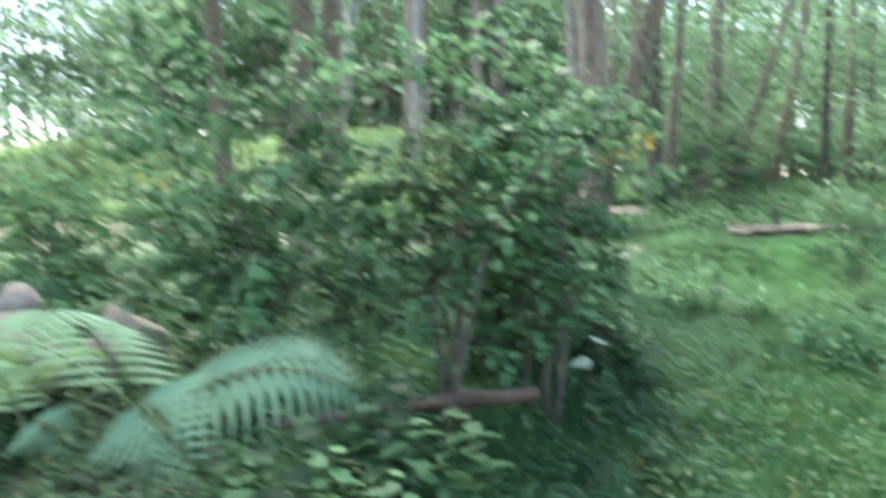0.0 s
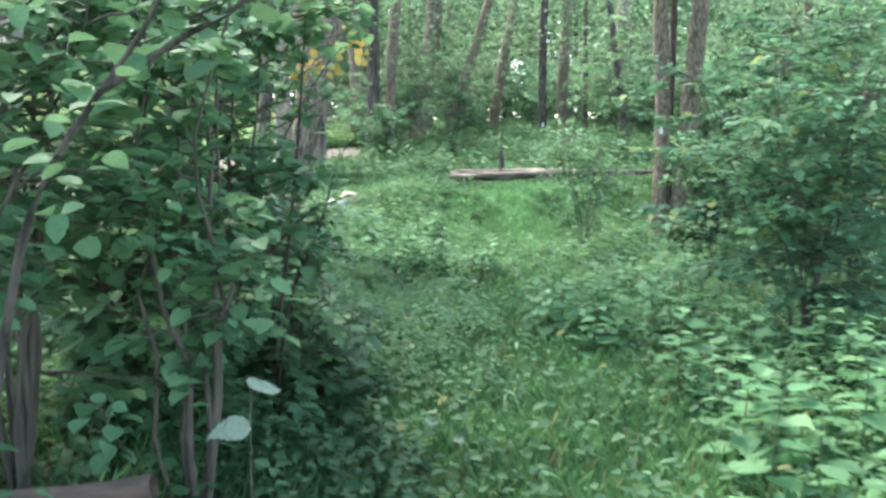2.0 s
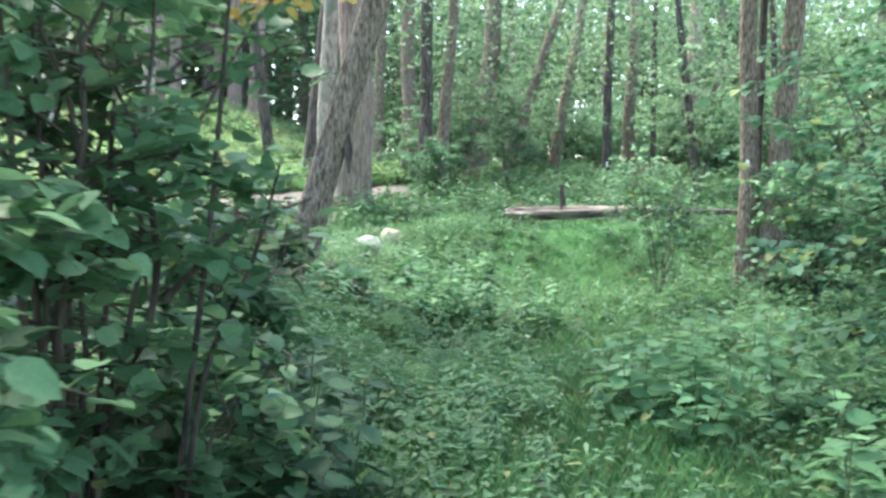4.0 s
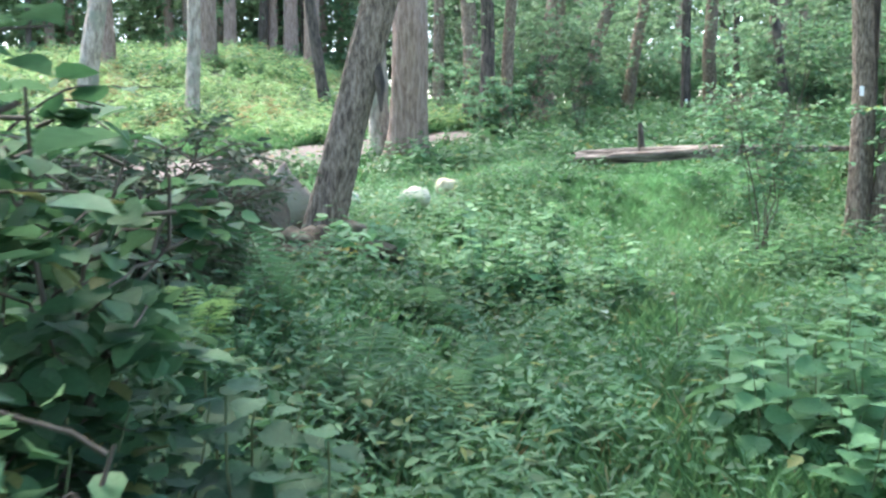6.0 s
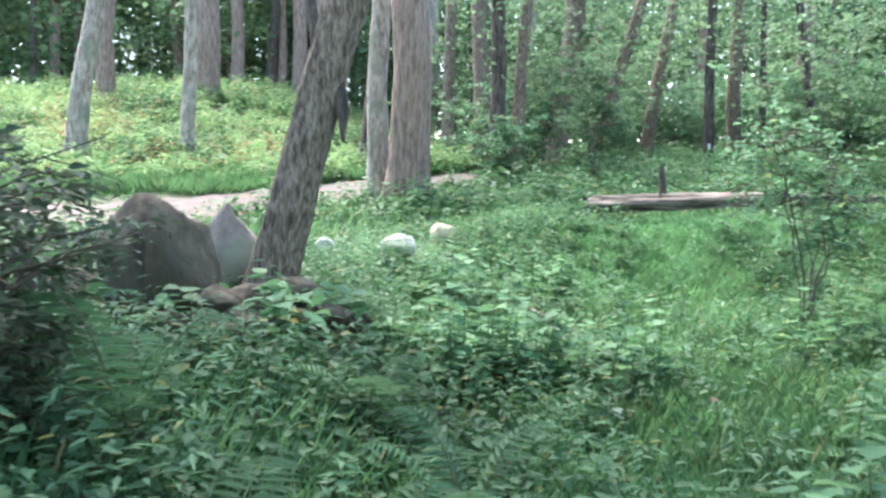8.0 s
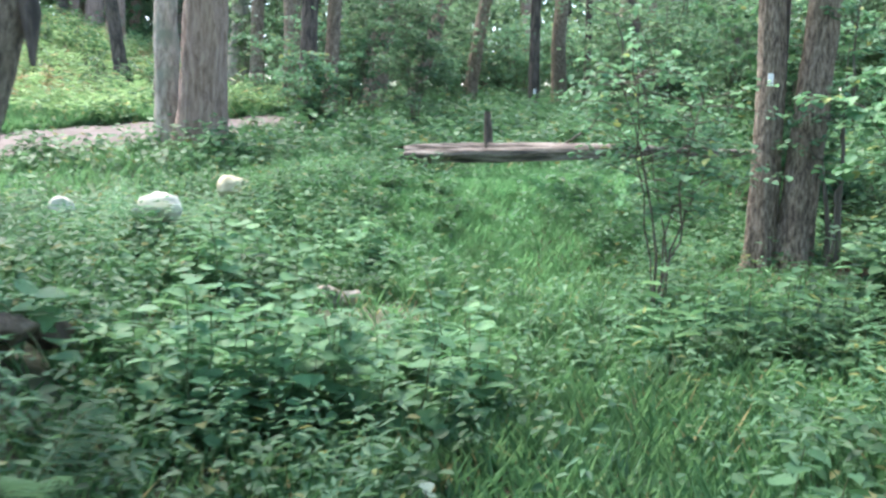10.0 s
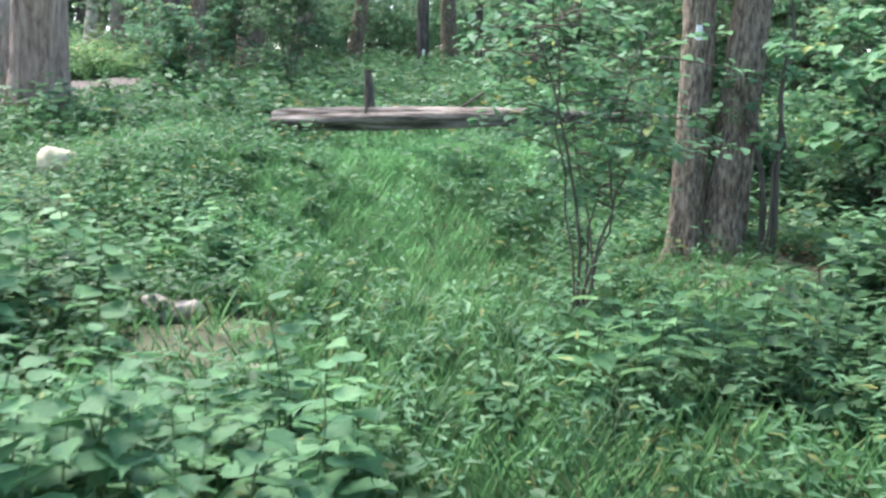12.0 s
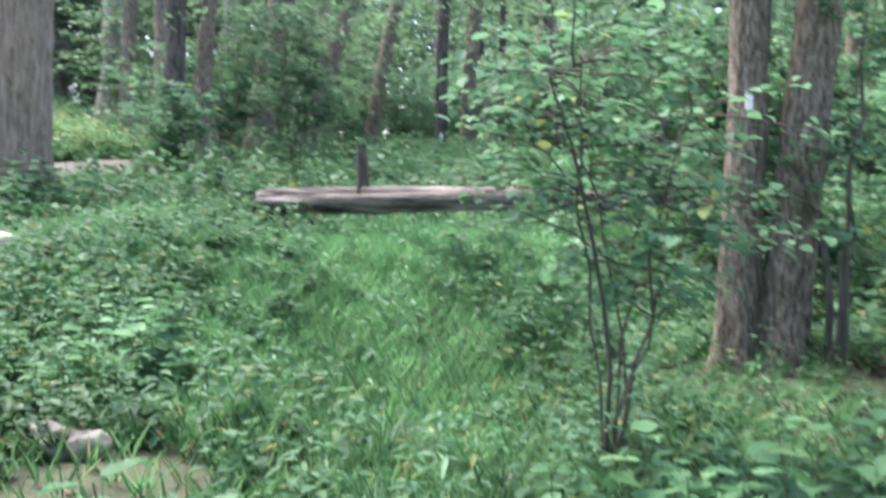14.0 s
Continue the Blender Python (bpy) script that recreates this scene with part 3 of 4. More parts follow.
yellow_spray()


def bent_stem(root, points, thick, seed, leaves):
    rng = np.random.default_rng(seed)
    p = np.array(points) - np.array(root.location)
    s, o = np.linspace(0, 1, 16), np.linspace(0, 1, len(p))
    line = np.stack([np.interp(s, o, p[:, k]) for k in range(3)], -1)
    for _ in range(3):
        line[1:-1] = (line[:-2] + 2 * line[1:-1] + line[2:]) / 4
    part("stem", tubes("stem", [(line, np.linspace(thick, 0.004, 16))], 7, 0.05, rng), DARK_BARK, root)
    q = rng.uniform(0.35, 1, leaves)
    g = np.stack([np.interp(q, s, line[:, i]) for i in range(3)], -1) + rng.normal(size=(leaves, 3)) * [0.1, 0.1, 0.05]
    part("foliage", leaf_cloud("spray", g, rng.normal(size=(leaves, 3)) * [1, 1, 0.3], [0, 0, 1] + rng.normal(size=(leaves, 3)) * 0.3, rng.uniform(0.06, 0.1, leaves), OVAL), SHRUB_LEAF, root)["kind"] = "stuff"


bent_stem(SHRUB_A, [(-1.45, -2.0, 0.2), (-1.2, -2.15, 1.0), (-1.11, -2.2, 1.46), (-1.0, -2.22, 1.71), (-0.8, -2.22, 1.94), (-0.68, -2.22, 2.12), (-0.6, -2.2, 2.4)], 0.016, 78, 60)
bent_stem(SHRUB_A, [(-0.86, -2.22, 1.87), (-0.66, -2.22, 2.0), (-0.5, -2.2, 2.08), (-0.38, -2.15, 2.3)], 0.012, 81, 30)
bent_stem(SHRUB_A, [(-1.56, -1.83, 0.2), (-1.38, -1.9, 0.7), (-1.5, -1.83, 1.2), (-1.2, -1.83, 1.7)], 0.018, 79, 60)
bent_stem(SHRUB_B, [(-1.25, 0.5, 0.25), (-1.16, 0.43, 0.63), (-0.99, 0.43, 0.9), (-0.82, 0.43, 1.26), (-0.94, 0.43, 1.6), (-0.92, 0.43, 1.7), (-1.1, 0.45, 2.0)], 0.02, 80, 30)
bent_stem(SHRUB_B, [(-0.86, 0.43, 1.18), (-0.7, 0.42, 1.35), (-0.62, 0.42, 1.42), (-0.4, 0.42, 1.5)], 0.012, 82, 26)
bent_stem(SHRUB_B, [(-0.85, 0.5, 0.3), (-0.75, 0.45, 0.97), (-0.58, 0.43, 1.3), (-0.5, 0.43, 1.6)], 0.013, 83, 26)
bent_stem(SHRUB_B, [(-1.35, 0.5, 0.25), (-1.21, 0.43, 1.22), (-1.25, 0.43, 1.8), (-1.27, 0.43, 2.5)], 0.014, 84, 30)
bent_stem(SHRUB_B, [(-0.9, 0.55, 0.25), (-0.72, 0.45, 1.4), (-0.66, 0.43, 2.0), (-0.62, 0.43, 2.5)], 0.012, 85, 30)
shrub("broad leafy shrub with layered flat sprays of leaves", (3.3, 3.6), 3.3, 1.45, 8, 190, 5200, 0.10, PALE_SPRAY, 35, flat=0.18, lowest=0.14)
shrub("broad leafy shrub with layered flat sprays of leaves", (4.6, 5.9), 3.9, 1.5, 8, 180, 5200, 0.10, PALE_SPRAY, 36, flat=0.18, lowest=0.14)
shrub("broad leafy shrub with layered sprays near the trunk clump", (4.2, 9.6), 2.2, 0.9, 7, 110, 3000, 0.10, SHRUB_LEAF_B, 44, flat=0.2, lowest=0.15)
SAPLING = shrub("slim sapling clump with light green leaves", (2.57, 10.75), 2.4, 0.95, 6, 100, 1700, 0.075, PALE_SPRAY, 37, name="sapling", flat=0.2, lowest=0.48, thick=0.011)
shrub("dense leafy shrub beside the trunk clump", (6.3, 12.0), 2.2, 1.0, 7, 110, 3600, 0.09, LOW_LEAF, 38, lowest=0.1)
shrub("dense leafy shrub behind the trunk clump", (7.2, 14.8), 3.2, 1.3, 7, 120, 4000, 0.1, SHRUB_LEAF_B, 48, lowest=0.08)
shrub("dense leafy shrub behind the trunk clump", (5.9, 16.6), 2.6, 1.2, 7, 110, 3600, 0.1, LOW_LEAF, 49, lowest=0.08)
shrub("slender forked sapling beside the trunk clump", (5.06, 13.3), 3.3, 0.75, 3, 26, 420, 0.09, SHRUB_LEAF_B, 42, name="sapling", lowest=0.45, thick=0.03)
shrub("bluish green bush by the pine and trail", (-1.0, 23.6), 1.6, 0.9, 6, 90, 2400, 0.12, PALE_SPRAY, 40, shape=DIAMOND)


def far_foliage():
    """The green curtain of leaves at the back of the woods."""
    rng = np.random.default_rng(88)
    n, lumps = 80000, 620
    cx, cy = rng.uniform(-60, 62, lumps), rng.uniform(56, 92, lumps)
    cz = ground(cx, cy) + rng.uniform(0, 1, lumps) ** 0.8 * 15
    k = rng.integers(0, lumps, n)
    p = np.stack([cx[k], cy[k], cz[k]], -1) + rng.normal(size=(n, 3)) * [1.6, 1.4, 0.9]
    m, side = 24000, 210
    sx, sy = rng.uniform(-52, -26, side), rng.uniform(-10, 52, side)
    sz = ground(sx, sy) + rng.uniform(0, 13, side)
    k = rng.integers(0, side, m)
    p = np.concatenate([p, np.stack([sx[k], sy[k], sz[k]], -1) + rng.normal(size=(m, 3)) * [1.4, 1.6, 0.9]])
    n += m
    single("far_foliage", leaf_cloud("far_foliage", p, rng.normal(size=(n, 3)) * [1, 1, 0.5], [0, -0.3, 1] + rng.normal(size=(n, 3)) * 0.5, rng.uniform(0.3, 0.7, n), DIAMOND), CANOPY_LEAF,
           "green foliage of the far woods", "foliage", kind="stuff")


far_foliage()


def understory():
    kinds = [shrub("leafy understory sapling in the woods", (1.0, 23.5), 3.2, 1.5, 5, 90, 2600, 0.13, CANOPY_LEAF, 51, name="sapling", group="understory", shape=DIAMOND, lowest=0.2),
             shrub("leafy understory sapling in the woods", (5.5, 22), 4.2, 1.7, 5, 100, 2800, 0.14, CANOPY_LEAF, 52, name="sapling", group="understory", shape=DIAMOND, lowest=0.3),
             shrub("dull green understory shrub in the woods", (-0.6, 28.5), 2.6, 1.6, 6, 90, 2600, 0.12, PALE_SPRAY, 53, group="understory", shape=DIAMOND)]
    rng = np.random.default_rng(61)
    for x, y, size in ((1.8, 36, 0.9), (3.2, 38, 1.1), (4.9, 36.5, 1.0), (6.4, 37, 1.1), (2.6, 41, 1.2), (7.6, 34, 1.0), (6.6, 30.5, 0.8), (8.4, 30, 1.0), (9.6, 26, 0.9),
                       (7.9, 24.5, 0.8), (10.5, 22, 0.9), (-0.3, 28.3, 0.85), (-2.0, 28.8, 0.8), (-0.6, 32.5, 0.9), (2.1, 33.5, 0.8), (5.8, 42, 1.3), (8.8, 41, 1.3)):
        copy_thing(kinds[rng.integers(3)], pose(*at_ground(x, y, -0.03), 0, 0, rng.uniform(0, 360)) @ Matrix.Scale(size, 4))
    for k in range(176):
        if k < 75:
            x, y = rng.uniform(0.5, 17), rng.uniform(22, 46)
            if x < 7 and y < 41:
                continue
        elif k < 145:
            x, y = rng.uniform(-30, 34), rng.uniform(46, 78)
        elif k < 149:
            x, y = rng.uniform(-4.5, 1), rng.uniform(25, 36)
        elif k < 162:
            x, y = rng.uniform(6.5, 16), rng.uniform(-4, 19)
        else:
            x, y = rng.uniform(-26, -15), rng.uniform(4, 22)
        if y < 21 and x < 5:
            continue
        copy_thing(kinds[rng.integers(3)], pose(*at_ground(x, y, -0.03), 0, 0, rng.uniform(0, 360)) @ Matrix.Scale(rng.uniform(0.75, 1.3), 4))


understory()

# ---- fallen log ----
def fallen_log():
    rng = np.random.default_rng(9)
    root = thing("fallen_log", "long weathered grey log, split and bleached, lying in grass", "log", (0.66, 16.5, 1.26), -57.0)
    turn = radians(-57.0)
    into = np.array([[math.cos(turn), -math.sin(turn), 0], [math.sin(turn), math.cos(turn), 0], [0, 0, 1]])
    a, b, c = [(np.array(q) - [0.66, 16.5, 1.26]) @ into for q in ((0.66, 16.5, 1.26), (2.8, 13.2, 1.35), (4.55, 14.05, 1.33))]
    n, sides = 60, 22
    s = np.linspace(0, 1, n)
    p = np.where(s[:, None] < 0.55, a + (b - a) * s[:, None] / 0.55, b + (c - b) * (s[:, None] - 0.55) / 0.45)
    for _ in range(10):
        p[1:-1] = (p[:-2] + 2 * p[1:-1] + p[2:]) / 4
    r = np.interp(s, [0, 0.04, 0.3, 0.55, 0.75, 1], [0.07, 0.108, 0.098, 0.07, 0.05, 0.03])
    v, f = tube_data(p, r, sides)
    ang = np.linspace(0, 2 * np.pi, sides, endpoint=False)
    twist = ang[None] + s[:, None] * 1.6
    lob = 1 + 0.2 * np.sin(4 * twist) + 0.13 * np.sin(7 * twist + 1) + 0.08 * np.sin(11 * twist + 2) + rng.normal(size=(n, sides)) * 0.03
    v = p[:, None] + (v.reshape(n, sides, 3) - p[:, None]) * lob[..., None]
    v[0] += rng.normal(size=(sides, 3)) * [0.12, 0.12, 0.02]
    part("trunk", smooth(raw_mesh("trunk", v.reshape(-1, 3), f, 4)), LOG_WOOD, root)
    stub = a + (b - a) * 0.46
    part("stub", tubes("stub", [(np.array([stub, stub + [-0.01, 0, 0.25], stub + [-0.03, 0, 0.48]]), [0.06, 0.05, 0.035])], 8, 0.1, rng), DARK_BARK, root, "dark upright broken branch stub")
    for q in (0.12,):
        at = a + (b - a) * q
        part("prop", tubes("prop", [(np.array([at, [at[0] + 0.1, at[1] + 0.05, at[2] - 0.5]]), [0.03, 0.025])], 7, 0.1, rng), DARK_BARK, root, "broken branch holding the log up")
    at = a + (b - a) * 0.75
    part("branch", tubes("branch", [(bent(at, at + [0.3, 0.4, 0.45], 7, 0.02, rng), np.linspace(0.02, 0.004, 7))], 6, 0, rng), DARK_BARK, root)


fallen_log()

# ---- dead branch in the near undergrowth ----
def dead_branch():
    rng = np.random.default_rng(12)
    line = bent((-2.5, -1.95, 0.46), (-0.86, -1.89, 0.73), 12, 0.015, rng)
    root = thing("dead_branch", "reddish rotten dead branch lying in the undergrowth", "branch")
    part("wood", tubes("wood", [(line, np.linspace(0.055, 0.04, 12))], 12, 0.05, rng), RED_WOOD, root)
    part("prop", tubes("prop", [(np.array([line[8], [line[8][0] + 0.1, line[8][1] + 0.1, 0.0]]), [0.03, 0.025])], 7, 0.05, rng), RED_WOOD, root)


dead_branch()


def dead_twig(points, thick, seed):
    rng = np.random.default_rng(seed)
    root = thing("dead_branch", "thin dark dead branch arching over the dark shrub", "branch")
    p = np.array(points)
    s, o = np.linspace(0, 1, 18), np.linspace(0, 1, len(p))
    line = np.stack([np.interp(s, o, p[:, k]) for k in range(3)], -1) + np.cumsum(rng.normal(size=(18, 3)) * 0.008, axis=0)
    for _ in range(2):
        line[1:-1] = (line[:-2] + 2 * line[1:-1] + line[2:]) / 4
    part("wood", tubes("wood", [(line, np.linspace(thick, 0.003, 18))], 6, 0.05, rng), DARK_BARK, root)
    for k in range(7):
        a = line[rng.integers(5, 17)]
        part("twig", tubes("twig", [(bent(a, a + rng.normal(size=3) * [0.14, 0.1, 0.08], 5, 0.006, rng), np.linspace(0.004, 0.0015, 5))], 4, 0, rng), DARK_BARK, root)


dead_twig([(-3.1, 4.4, 0.3), (-2.7, 4.5, 1.1), (-2.1, 4.7, 1.4), (-1.5, 4.9, 1.62)], 0.016, 14)
dead_twig([(-3.0, 4.9, 0.3), (-2.9, 4.6, 1.5), (-2.3, 4.4, 1.85), (-1.8, 4.3, 1.8)], 0.013, 15)
dead_twig([(-2.4, 3.9, 0.3), (-2.2, 3.9, 0.9), (-1.8, 4.0, 1.2), (-1.3, 4.3, 1.25)], 0.012, 16)


# ---- stones ----
def stone(label, at, size, mat, seed, turn=0.0, sink=0.15, peak=0.0, name="stone", up=0.0, cut=0.0):
    rng = np.random.default_rng(seed)
    bm = bmesh.new()
    bmesh.ops.create_icosphere(bm, subdivisions=4, radius=1)
    shift = Vector(rng.uniform(-50, 50, 3))
    planes = [Vector(unit(rng.normal(size=3))) for _ in range(9)]
    limit = [rng.uniform(0.54, 0.88) for _ in planes]
    for v in bm.verts:
        c = v.co.copy()
        for p, d in zip(planes, limit):
            over = c.dot(p) - d
            if over > 0:
                c -= p * over * 0.96
        c *= 1 + 0.12 * noise.noise(c * 1.7 + shift) + 0.05 * noise.noise(c * 5 + shift)
        if peak and c.z > 0:
            c.x *= 1 - peak * c.z
            c.y *= 1 - peak * c.z
        v.co = Vector((c.x * size[0] / 2, c.y * size[1] / 2, c.z * size[2] / 2))
    me = bpy.data.meshes.new(name)
    bm.to_mesh(me)
    bm.free()
    smooth(me)
    x, y = at
    return single(name, me, mat, label, "stone", at_ground(x, y, size[2] * (0.5 - sink) + up), turn)


stone("large brown lichen-stained boulder at the stone heap", (-2.28, 7.25), (0.78, 0.7, 1.02), BROWN_STONE, 71, 20, 0.1)
stone("pointed grey rock beside the leaning tree", (-2.24, 8.6), (0.8, 0.55, 1.0), GREY_STONE, 72, 10, 0.08, 0.55)
stone("small white rounded stone in grass", (-2.2, 11.4), (0.22, 0.2, 0.2), WHITE_STONE, 73, up=0.16)
stone("white rounded stone in grass", (-1.4, 11.35), (0.42, 0.32, 0.28), WHITE_STONE, 74, up=0.14)
stone("squared yellowish stone block near the pine", (-1.38, 15.1), (0.4, 0.32, 0.38), TAN_STONE, 75, sink=0.1, up=0.06)
stone("pale grey stone on bare soil", (-0.02, 11.15), (0.32, 0.26, 0.24), PALE_STONE, 76, 0, 0.3)
stone("pale grey stone on bare soil", (0.16, 11.08), (0.22, 0.18, 0.16), PALE_STONE, 77)
stone("flat pale stone half sunk in bare soil", (0.6, 9.95), (0.6, 0.36, 0.14), PALE_STONE, 78, 15, 0.4)
for k, (x, y, s, up) in enumerate([(-1.76, 6.95, 0.32, 0.14), (-1.54, 7.1, 0.3, 0.14), (-1.95, 6.6, 0.3, 0.06), (-1.8, 6.75, 0.24, 0.06), (-1.2, 7.45, 0.24, 0.14), (-1.12, 7.8, 0.22, 0.12),
                                   (-2.6, 6.6, 0.45, 0.1), (-2.95, 7.3, 0.5, 0.1), (-2.45, 8.6, 0.4, 0.1), (-1.5, 6.4, 0.26, 0.0), (-1.72, 7.4, 0.26, 0.16), (-1.62, 6.7, 0.22, 0.04),
                                   (-1.36, 7.2, 0.26, 0.04), (-2.2, 6.2, 0.28, 0.0), (-1.85, 5.9, 0.24, 0.0), (-1.5, 7.6, 0.32, 0.16), (-1.6, 7.0, 0.36, 0.0), (-1.72, 7.2, 0.4, 0.04)]):
    stone("dark brown stone in a low heap", (x, y), (s * 1.25, s, s * 0.8), BROWN_STONE, 180 + k, k * 50, 0.2, up=up)
stone("pale rock lying at the edge of the dirt trail", (-8.4, 16.3), (1.0, 0.7, 0.6), GREY_STONE, 98, 30)
for k, (x, y, s) in enumerate([(-4.39, -1.7, 0.62), (-3.92, -1.1, 0.55), (-5.27, -0.39, 0.6)]):
    stone("pale weathered rock among ferns", (x, y), (s * 1.3, s, s * 1.2), GREY_STONE, 95 + k, k * 70, 0.02)


# ---- ground plants ----
def scatter(n, box, rng, dense=None):
    x, y = rng.uniform(box[0], box[1], n), rng.uniform(box[2], box[3], n)
    if dense is not None:
        keep = rng.uniform(size=n) < dense(x, y)
        x, y = x[keep], y[keep]
    return x, y


def off_trail(x, y):
    c = trail_line(60)
    d = np.min(np.hypot(x[:, None] - c[None, :, 0], y[:, None] - c[None, :, 1]), axis=1)
    heap = np.hypot((x + 1.75) / 0.85, (y - 7.2) / 0.95)
    clump = np.hypot((x - 4.3) / 1.0, (y - 12.3) / 1.5)
    soil = np.hypot((x - 0.3) / 0.5, (y - 10.5) / 0.65)
    thin = np.sin(x * 23) * np.sin(y * 19) > 0.5
    return (d > 1.7) & (((heap > 1) & (clump > 1) & (soil > 1)) | thin)


def patchy(x, y, f=0.8, s=0.0):
    return 0.5 + 0.5 * np.sin(x * f * 1.7 + s) * np.sin(y * f * 1.3 + s * 2 + np.sin(x * f))


def grass(name, label, n, box, long, rng, dense=None, mat=None):
    x, y = scatter(n, box, rng, dense)
    k = off_trail(x, y)
    x, y = x[k], y[k]
    base = np.stack([x, y, ground(x, y) - 0.01], -1)
    g = rng.uniform(0, 2 * np.pi, len(x))
    tilt = rng.uniform(0.15, 0.9, len(x))
    way = np.stack([np.cos(g) * tilt, np.sin(g) * tilt, np.ones(len(x))], -1)
    nor = np.stack([-np.cos(g), -np.sin(g), tilt], -1)
    ln = rng.uniform(0.5, 1.2, len(x)) * long
    single(name, leaf_cloud(name, base, way, nor, ln, LANCE, 0.2), mat or GRASS, label, "grass", kind="stuff")


def low_plants(name, label, n, box, tall, leaf, mat, rng, dense=None, shape=HEX, leaves=8, droop=0.15):
    """Many small plants: round each stem, leaves at rising levels."""
    x, y = scatter(n, box, rng, dense)
    k = off_trail(x, y)
    x, y = x[k], y[k]
    n = len(x)
    h = tall * rng.uniform(0.45, 1.1, n) * (0.55 + 0.7 * patchy(x, y, 1.3))
    lean = rng.normal(size=(n, 2)) * 0.2
    q = np.linspace(0.25, 1, leaves)[None] + rng.normal(size=(n, leaves)) * 0.06
    g = rng.uniform(0, 6.28, n)[:, None] + np.arange(leaves)[None] * 2.4 + rng.normal(size=(n, leaves)) * 0.3
    bx, by = x[:, None] + lean[:, :1] * q * h[:, None], y[:, None] + lean[:, 1:] * q * h[:, None]
    bz = (ground(x, y) - 0.01)[:, None] + q * h[:, None]
    base = np.stack([bx, by, bz], -1).reshape(-1, 3)
    way = np.stack([np.cos(g), np.sin(g), rng.normal(size=g.shape) * 0.22 - droop + 0.5 * (q - 0.6)], -1).reshape(-1, 3)
    size = (leaf * rng.uniform(0.75, 1.2, n)[:, None] * (1.1 - 0.45 * np.abs(q - 0.55))).ravel()
    nor = np.array([0, 0, 1]) + rng.normal(size=base.shape) * 0.25
    single(name, leaf_cloud(name, base + way * 0.015, way, nor, size, shape), mat, label, "undergrowth", kind="stuff")


R = np.random.default_rng(5)
def middle(x, y):
    return np.exp(-((x - 0.9 - 0.07 * y) / (1.0 + 0.5 * ease((y - 7) / 4))) ** 2) * (0.55 + 0.45 * ease((y + 1) / 2))


grass("path_grass", "soft green grass along the faint footway", 210000, (-2.4, 4.6, -11, 12.3), 0.22, R, lambda x, y: 0.42 + 0.58 * middle(x, y))
grass("log_grass", "bright soft grass in front of the fallen log", 120000, (-1.0, 5.0, 11.5, 18), 0.14, R, lambda x, y: 0.45 + 0.55 * patchy(x, y, 0.7, 1), MOUND)
grass("trailside_grass", "bright grass beside the dirt trail", 40000, (-17, -1, 14, 29), 0.16, R)
grass("woodland_grass", "thin grass under the trees", 30000, (-6, 14, 16, 34), 0.35, R)
low_plants("undergrowth", "low leafy herbs covering the forest floor", 12000, (-4.5, 6, -11, 9), 0.34, 0.075, LOW_LEAF, R, lambda x, y: 1 - 0.9 * middle(x, y))
low_plants("undergrowth", "small-leaved herbs covering the forest floor", 15000, (-4.5, 7, -11, 18), 0.2, 0.042, LOW_LEAF, R, lambda x, y: 1 - 0.9 * middle(x, y), shape=DIAMOND)
low_plants("undergrowth", "narrow-leaved herbs standing in the grass", 5000, (-3, 5, 1, 14), 0.5, 0.085, SHRUB_LEAF_B, R, lambda x, y: patchy(x, y, 1.0, 2) * (1 - 0.6 * middle(x, y)), shape=LANCE, leaves=16)
low_plants("undergrowth", "low leafy herbs covering the forest floor", 8000, (-3, 8, 9, 20), 0.3, 0.085, LOW_LEAF, R, lambda x, y: (1 - 0.92 * middle(x, y)) * (np.hypot((x - 0.3) / 0.5, (y - 10.5) / 0.65) > 1))
low_plants("woodland_plants", "leafy undergrowth between the trees", 12000, (-6, 22, 18, 46), 0.6, 0.16, LOW_LEAF, R, shape=DIAMOND)
low_plants("slope_ferns", "bright fern and bracken cover on the rising slope", 12000, (-36, -2, 24, 52), 0.7, 0.24, SLOPE_LEAF, R, shape=LANCE, leaves=12)
low_plants("slope_bracken", "orange-brown dying bracken in patches on the slope", 3000, (-30, -4, 26, 46), 0.7, 0.24, BRACKEN, R, lambda x, y: np.clip(patchy(x, y, 0.35, 1.0) * 3 - 1.5, 0, 1), shape=LANCE, leaves=12)
low_plants("slope_ferns", "tall dark green ferns in clumps on the slope", 4500, (-32, -3, 26, 50), 0.95, 0.32, LOW_LEAF, R, lambda x, y: np.clip(patchy(x, y, 0.5, 4.0) * 2.5 - 1, 0.05, 1), shape=LANCE, leaves=14)
grass("slope_grass", "bright long grass at the foot of the slope", 50000, (-16, -2, 22.5, 28), 0.38, R)
low_plants("outer_plants", "undergrowth at the side of the walk", 6000, (-16, -3.8, -14, 16), 0.6, 0.16, LOW_LEAF, R, shape=DIAMOND)
low_plants("outer_plants", "undergrowth at the side of the walk", 5000, (5.5, 18, -14, 20), 0.6, 0.16, LOW_LEAF, R, shape=DIAMOND)
low_plants("leaf_litter", "reddish brown dead leaves by the pine", 900, (-2.6, -0.6, 15.5, 19), 0.03, 0.09, LITTER, R, leaves=4, droop=0)
low_plants("leaf_litter", "brown dead leaves under the trunk clump", 900, (3.3, 5.8, 11.4, 13.8), 0.03, 0.07, LITTER, R, leaves=4, droop=0)
low_plants("leaf_litter", "brown dead leaves on the soil", 2500, (-5, 9, -5, 20), 0.015, 0.06, LITTER, R, leaves=4, droop=0)


